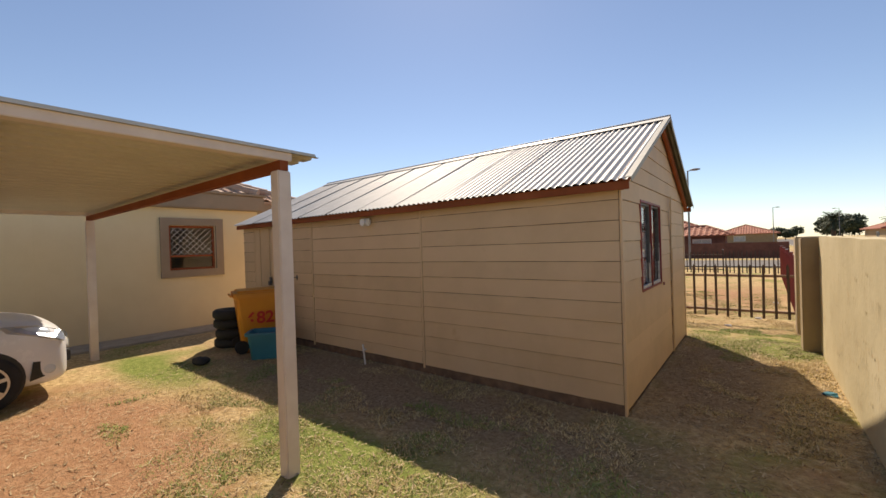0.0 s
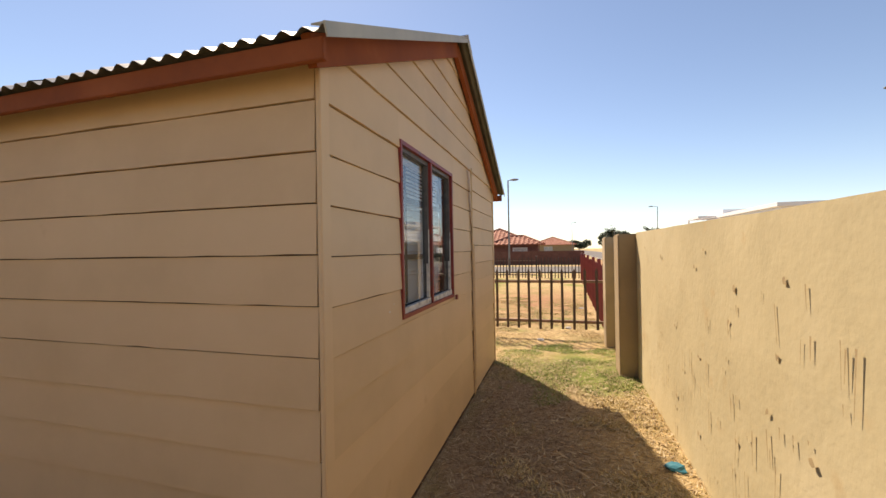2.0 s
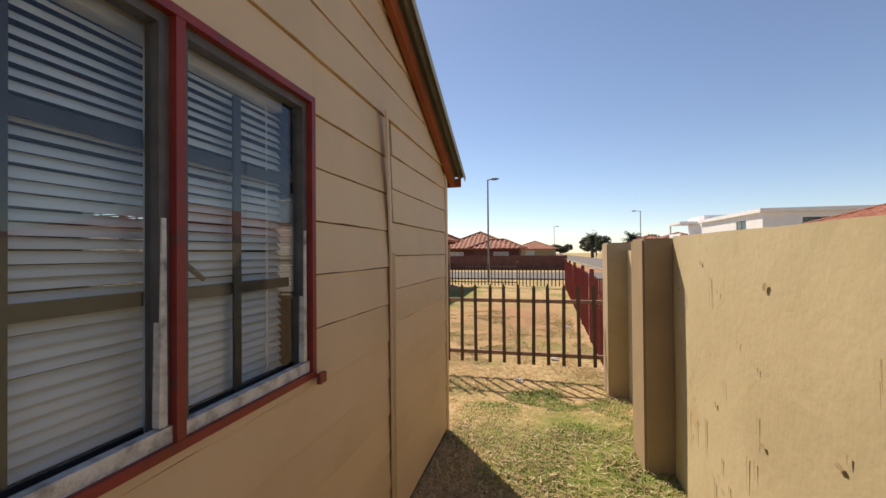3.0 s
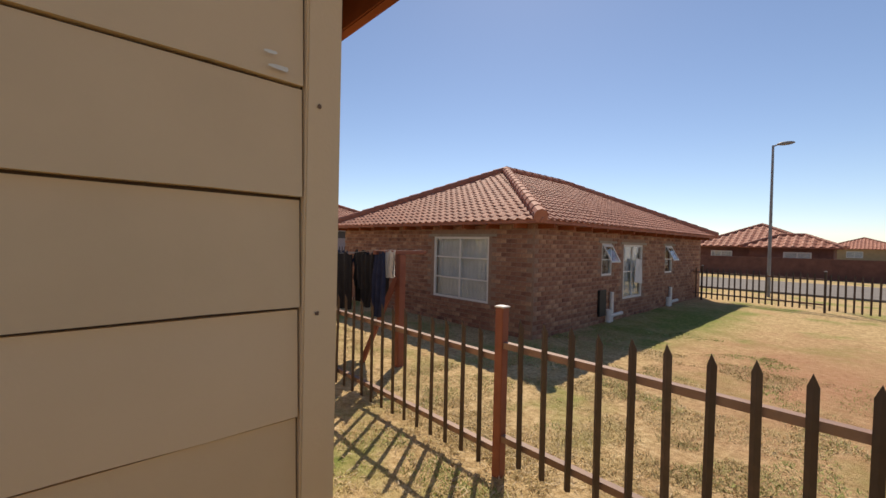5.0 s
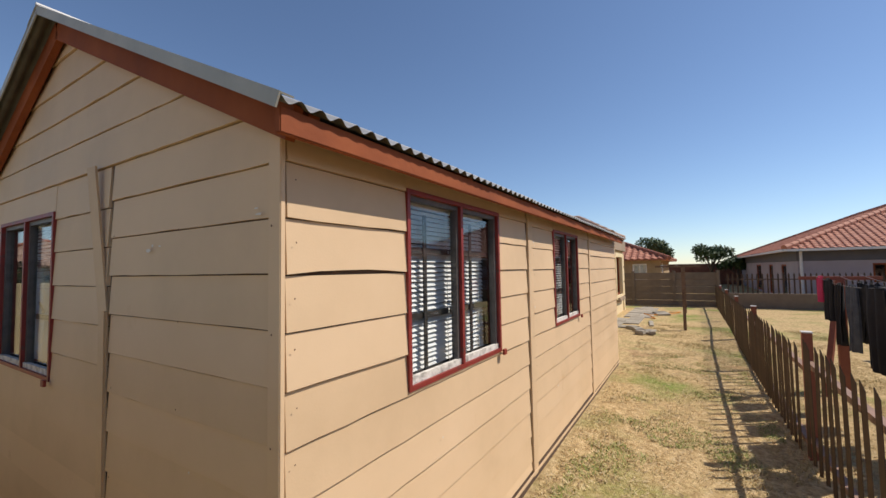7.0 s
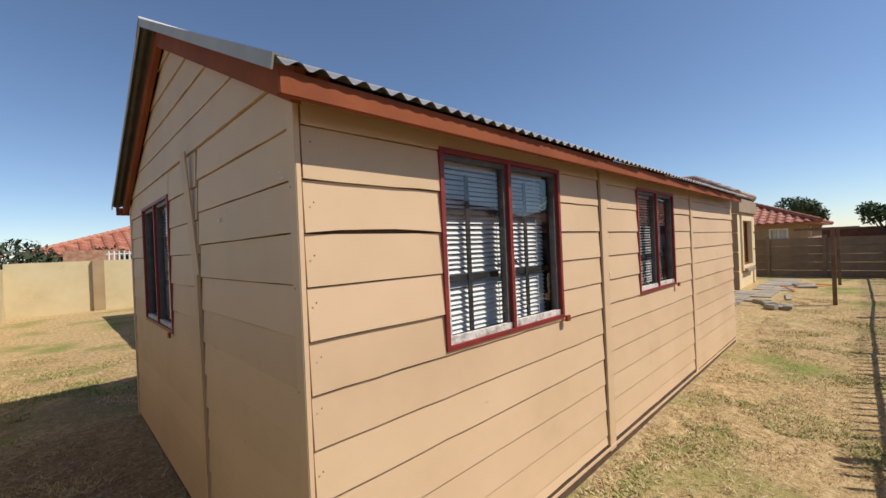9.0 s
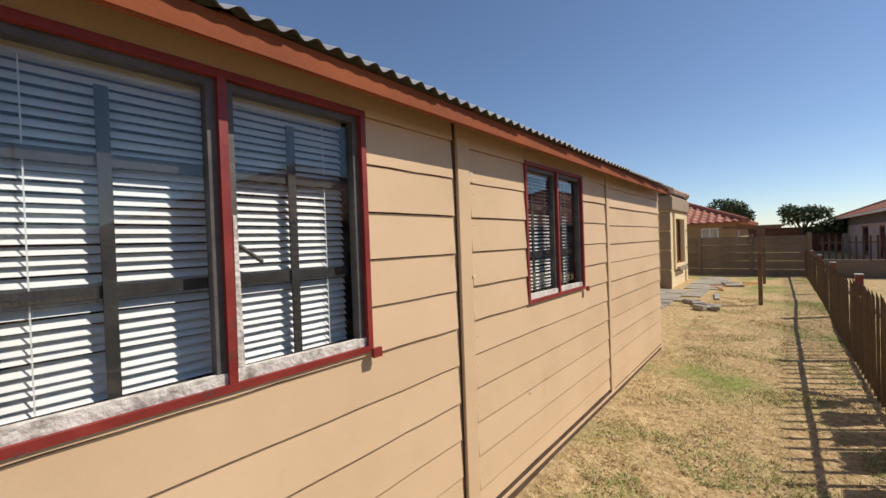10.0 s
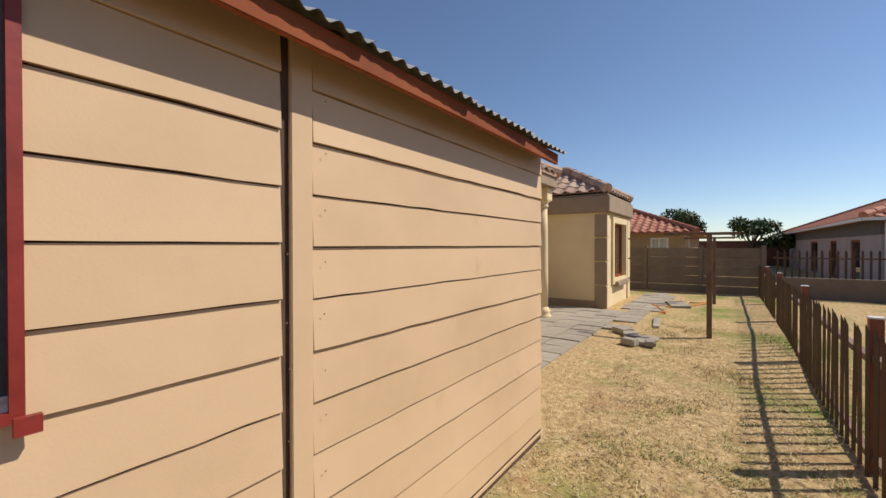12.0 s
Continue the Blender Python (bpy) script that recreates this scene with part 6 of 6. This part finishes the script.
def palm(x, y, h, mat, seed):
    rng = random.Random(seed)
    t = thing("palm_tree", (x, y, 0), "shaggy palm tree beside the road", "tree", "palm trees")
    part("trunk", bar(bmesh.new(), (0, 0, -0.1), (0, 0, h), 0.35, 10, 0.28), BARK, t)
    v, f = [], []
    for k in range(70):
        a, e = rng.uniform(0, 2 * math.pi), rng.uniform(-1.1, 1.3)
        ln = rng.uniform(1.5, 2.3)
        pts = []
        for s in range(5):
            q = s / 4
            r = ln * q * math.cos(e * (1 - 0.3 * q))
            pts.append(Vector((r * math.cos(a), r * math.sin(a), h + ln * q * math.sin(e) - 0.6 * q * q)))
        side = Vector((-math.sin(a), math.cos(a), 0))
        for p, q2 in zip(pts, pts[1:]):
            for sg in (-1, 1):
                for m in range(3):
                    b0 = p.lerp(q2, m / 3)
                    b1 = p.lerp(q2, (m + 0.7) / 3)
                    k0 = len(v)
                    v += [tuple(b0), tuple(b1), tuple(b1 + side * sg * 0.45 + Vector((0, 0, -0.15)))]
                    f.append((k0, k0 + 1, k0 + 2))
    raw("crown", v, f, mat, t, "shaggy fan of fronds")


solo("far_boundary_wall", boxes(((-40.2, -40, -0.2), (-40.0, 60, 1.75))), DARKBRICK, "long brown boundary wall behind the houses", "wall", kind="structure")
tree(-36, 2.6, 3.9, 1.5, LEAF, "broad green tree behind the precast wall", 5)
tree(-37.5, 6.3, 3.3, 1.3, LEAF, "round green tree behind the precast wall", 6)
tree(-37.5, 8.0, 2.3, 1.1, LEAF, "small green tree behind the precast wall", 7)
palm(11.7, 96, 4.4, LEAFDARK, 1)
palm(17.5, 84, 3.9, LEAFDARK, 2)
for i, (x, y, h, s) in enumerate([(-14, 150, 4.2, 4), (-6, 160, 3.6, 4), (2, 175, 3.6, 4), (9, 190, 4.2, 4), (-24, 145, 4.2, 4), (-34, 130, 4, 4), (18, 140, 5.5, 5), (30, 130, 5, 5)]):
    tree(x, y, h, s, LEAFDARK, "distant dusty green tree on the horizon", 20 + i, "distant_tree", 0.42, 60)
for i, (x, y, r, mat) in enumerate([(13.0, 49, 0.8, LEAF), (12.6, 43, 0.7, LEAFDARK), (12.9, 38, 0.9, LEAF), (13.2, 58, 0.9, LEAF), (-1.0, -15.8, 1.3, LEAFDARK), (1.6, -16.5, 1.5, LEAFDARK), (3.5, -17, 1.4, LEAFDARK)]):
    b = thing("bush", (x, y, 0), "rounded green garden bush in the sun", "bush", "garden bushes")
    v, f = leaf_cloud([(0, 0, r * 0.8, r), (r * 0.6, 0.3, r * 0.6, r * 0.7), (-r * 0.5, -0.3, r * 0.7, r * 0.75)], 620, 0.12, 60 + i, 0.9)
    raw("foliage", v, f, mat, b)
    part("stem", bar(bmesh.new(), (0, 0, -0.1), (0, 0, r), 0.04, 6), BARK, b)

# small litter on the lawns
for x, y, c, lab in [(0.95, 6.6, "white", "scrap of white paper"), (1.3, 9.2, "white", "scrap of white paper"), (0.5, 5.5, "white", "scrap of white plastic"), (1.50, 1.55, "denim", "scrap of blue-green plastic"), (1.84, 7.0, "blue", "crumpled bright blue plastic wrapper")]:
    bm = bmesh.new()
    bmesh.ops.create_icosphere(bm, subdivisions=2, radius=0.05)
    for v in bm.verts:
        v.co = Vector((v.co.x * 1.3, v.co.y, v.co.z * 0.45)) * (1 + 0.5 * noise.noise(v.co * 30))
    o = solo("litter", bm, CLOTH[c] if c in CLOTH and c != "denim" else BLUEWRAP if c == "blue" else BLUEBIN, lab + " lying on the grass", "litter", "litter on the grass")
    o.matrix_basis = pose(x, y, ground_z(x, y) + 0.015)

# ---- bricks of the neighbour's house ----


def brickwork(wall_ob, place, u0, u1, z0, z1, holes, near):
    """Face bricks proud of the mortar: those near the corner as parts, the rest joined."""
    bl, bh, joint = 0.222, 0.073, 0.012
    me = bpy.data.meshes.new("brick")
    base = [(0, 0), (bl, 0), (bl, bh), (0, bh)]
    c = 0.004
    vs = [place(u, v, -0.01) for u, v in base] + [place(u, v, 0.008) for u, v in ((c, c), (bl - c, c), (bl - c, bh - c), (c, bh - c))]
    o0 = Vector(place(0, 0, 0))
    vs = [tuple(Vector(p) - o0) for p in vs]
    fs = [(4, 5, 6, 7), (0, 1, 5, 4), (1, 2, 6, 5), (2, 3, 7, 6), (3, 0, 4, 7)]
    me.from_pydata(vs, [], fs)
    me.materials.append(BRICK)
    av, af, count = [], [], 0
    r = 0
    z = z0
    while z + bh < z1:
        u = u0 + (bl + joint) / 2 * (r % 2)
        while u + bl <= u1 + 0.001:
            if not any(u + bl > h[0] - 0.01 and u < h[1] + 0.01 and z + bh > h[2] - 0.01 and z < h[3] + 0.06 for h in holes):
                off = Vector(place(u + random.uniform(-0.002, 0.002), z + random.uniform(-0.002, 0.002), random.uniform(-0.003, 0.004)))
                if count < 290 and near(u, z):
                    o = new("brick", me)
                    o.parent = wall_ob
                    o.location = off
                    count += 1
                else:
                    k = len(av)
                    av.extend(tuple(Vector(p) + off) for p in vs)
                    af.extend(tuple(k + i for i in q) for q in fs)
            u += bl + joint
        z += bh + joint
        r += 1
    tagged(raw("bricks", av, af, BRICKMANY, wall_ob), kind="stuff")


brickwork(bwalls["s"], bplace["s"], HX0, HX1, -0.2, 1.96, BW, lambda u, z: u > -5.9)
brickwork(bwalls["e"], bplace["e"], HY0 + 0.01, HY1, -0.2, 1.96, BE, lambda u, z: u < 12.2)

# ---- lawn blades ----


def lawn(name, x0, x1, y0, y1, count, seed, keep, label, mat=BLADES):
    rng = np.random.default_rng(seed)
    v, f = [], []
    xs_, ys_ = rng.uniform(x0, x1, count), rng.uniform(y0, y1, count)
    for x, y in zip(xs_, ys_):
        if not keep(x, y) or noise.noise((x * 2.2, y * 2.2, 7)) < -0.12:
            continue
        z = ground_z(x, y) - 0.005
        for _ in range(4):
            a, h, w, ln = rng.uniform(0, 6.28), rng.uniform(0.008, 0.032), rng.uniform(0.003, 0.006), rng.uniform(0.015, 0.05)
            px, py = x + rng.uniform(-0.04, 0.04), y + rng.uniform(-0.04, 0.04)
            dx, dy = math.cos(a), math.sin(a)
            k = len(v)
            v += [(px - dy * w, py + dx * w, z), (px + dy * w, py - dx * w, z), (px + dx * ln, py + dy * ln, z + h)]
            f.append((k, k + 1, k + 2))
    tagged(raw(name, v, f, mat), label, "grass", kind="stuff")


around = lambda x, y, cx, cy, rx, ry: math.hypot((x - cx) / rx, (y - cy) / ry) + 0.45 * noise.noise((x * 2.5, y * 2.5, 5)) < 0.9
inside = lambda x, y: -7.0 < x < 0.03 and -0.05 < y < 3.85
lawn("lawn_grass", -12, 1.6, 3.85, 7.4, 34000, 11, lambda x, y: not around(x, y, 0.95, 4.0, 0.95, 1.5) and not inside(x, y) and not (x < -7.2 and y < 3.6), "short dry lawn with greenish tufts")
lawn("lawn_grass", -5, 1.6, -4.6, -0.05, 30000, 12, lambda x, y: noise.noise((x * 0.9, y * 0.9, 2)) > -0.1 and not (x < -2.3 and y < -2.2), "short dry lawn with greenish tufts")
lawn("lawn_grass", 0.05, 1.6, 0, 4.7, 12000, 13, lambda x, y: not around(x, y, 0.95, 4.0, 0.95, 1.5) and (x > 1.1 or y > 3.0 or noise.noise((x * 3, y * 3, 1)) > 0.25), "short dry lawn with greenish tufts")

lawn("lawn_grass", -0.3, 1.6, 2.4, 5.6, 15000, 14, lambda x, y: around(x, y, 0.95, 4.0, 0.95, 1.5) and not inside(x, y), "green tufted grass between shed and pillar", GREENBLADES)
lawn("lawn_grass", -7.5, 0.5, -2.2, -1.1, 6000, 15, lambda x, y: noise.noise((x * 1.4, y * 1.4, 9)) > 0.12 and -2.1 < y < -1.2, "green tufts in the dry lawn", GREENBLADES)
lawn("lawn_grass", -8, 0.5, 3.95, 5.6, 10000, 16, lambda x, y: noise.noise((x * 1.2, y * 1.2, 4)) > 0.08, "green tufts in the dry lawn", GREENBLADES)


def litter_field(x0, x1, y0, y1, count, seed):
    """Dry stalks and leaf bits lying on the ground."""
    rng = np.random.default_rng(seed)
    v, f = [], []
    for _ in range(count):
        x, y = rng.uniform(x0, x1), rng.uniform(y0, y1)
        if inside(x, y):
            continue
        a, ln, w, z = rng.uniform(0, 6.28), rng.uniform(0.02, 0.09), rng.uniform(0.002, 0.006), ground_z(x, y) + rng.uniform(0.004, 0.02)
        dx, dy = math.cos(a), math.sin(a)
        k = len(v)
        v += [(x - dy * w, y + dx * w, z), (x + dy * w, y - dx * w, z), (x + dx * ln, y + dy * ln, z + rng.uniform(0, 0.015))]
        f.append((k, k + 1, k + 2))
    return v, f


STRAW = material("dry_straw", [(0.2, (0.16, 0.10, 0.05)), (0.5, (0.36, 0.26, 0.14)), (0.8, (0.58, 0.47, 0.30))], 5, 0.9, 60, 0.0, island=0.6)
tagged(raw("dry_litter", *litter_field(-5.5, 1.6, -4.5, 0.0, 14000, 31), STRAW), "scattered dry stalks on the ground", "litter", kind="stuff")
tagged(raw("dry_litter", *litter_field(0.03, 1.6, 0.0, 4.0, 7000, 32), STRAW), "scattered dry stalks on the ground", "litter", kind="stuff")
tagged(raw("dry_litter", *litter_field(-9, 1.6, 3.85, 6.5, 9000, 33), STRAW), "scattered dry stalks on the ground", "litter", kind="stuff")


def clods(x0, x1, y0, y1, count, seed, keep):
    """Crumbs of earth and small stones on the ground."""
    rng = np.random.default_rng(seed)
    v, fc = [], []
    base = [(1, 0, 0), (-0.5, 0.87, 0), (-0.5, -0.87, 0), (0.1, 0.05, 1)]
    for _ in range(count):
        x, y = rng.uniform(x0, x1), rng.uniform(y0, y1)
        if inside(x, y) or not keep(x, y):
            continue
        r, a = 0.003 + 0.014 * rng.random() ** 4, rng.uniform(0, 6.28)
        k, z = len(v), ground_z(x, y) - 0.002
        for bx, by, bz in base:
            s = r * rng.uniform(0.7, 1.3)
            v.append((x + s * (bx * math.cos(a) - by * math.sin(a)), y + s * (bx * math.sin(a) + by * math.cos(a)), z + 0.004 + s * bz * 0.55 if bz else z))
        fc += [(k, k + 1, k + 3), (k + 1, k + 2, k + 3), (k + 2, k, k + 3)]
    return v, fc


CLOD = material("earth_crumbs", [(0.2, (0.24, 0.14, 0.085)), (0.5, (0.38, 0.24, 0.14)), (0.8, (0.52, 0.38, 0.25))], 5, 0.95, 60, 0.0, island=0.7)
tagged(raw("earth_crumbs", *clods(-6.5, 1.6, -4.6, 0.0, 1200, 41, lambda x, y: True), CLOD), "crumbs of red earth and small stones", "soil", kind="stuff")
tagged(raw("earth_crumbs", *clods(0.03, 1.55, 0.0, 3.2, 1800, 42, lambda x, y: x < 1.1), CLOD), "crumbs of dark earth beside the shed", "soil", kind="stuff")
tagged(raw("earth_crumbs", *clods(-7, 1.2, 3.86, 5.6, 500, 43, lambda x, y: True), CLOD), "crumbs of earth on the lawn", "soil", kind="stuff")
lawn("lawn_grass", -4.5, 1.5, -2.9, -0.5, 16000, 17, lambda x, y: noise.noise((x * 1.1, y * 1.1, 12)) > -0.02 and y < -0.75, "green tufts in the shaded lawn by the shed", GREENBLADES)
lawn("lawn_grass", -3.4, 1.5, 5.8, 10.5, 26000, 18, lambda x, y: noise.noise((x * 0.8, y * 0.8, 21)) > -0.1, "short dry lawn of the neighbour's plot")
lawn("lawn_grass", -3.4, 1.5, 5.8, 12.5, 14000, 19, lambda x, y: noise.noise((x * 0.9, y * 0.9, 30)) > 0.12 or x < -2.4, "green tufts in the neighbour's lawn", GREENBLADES)
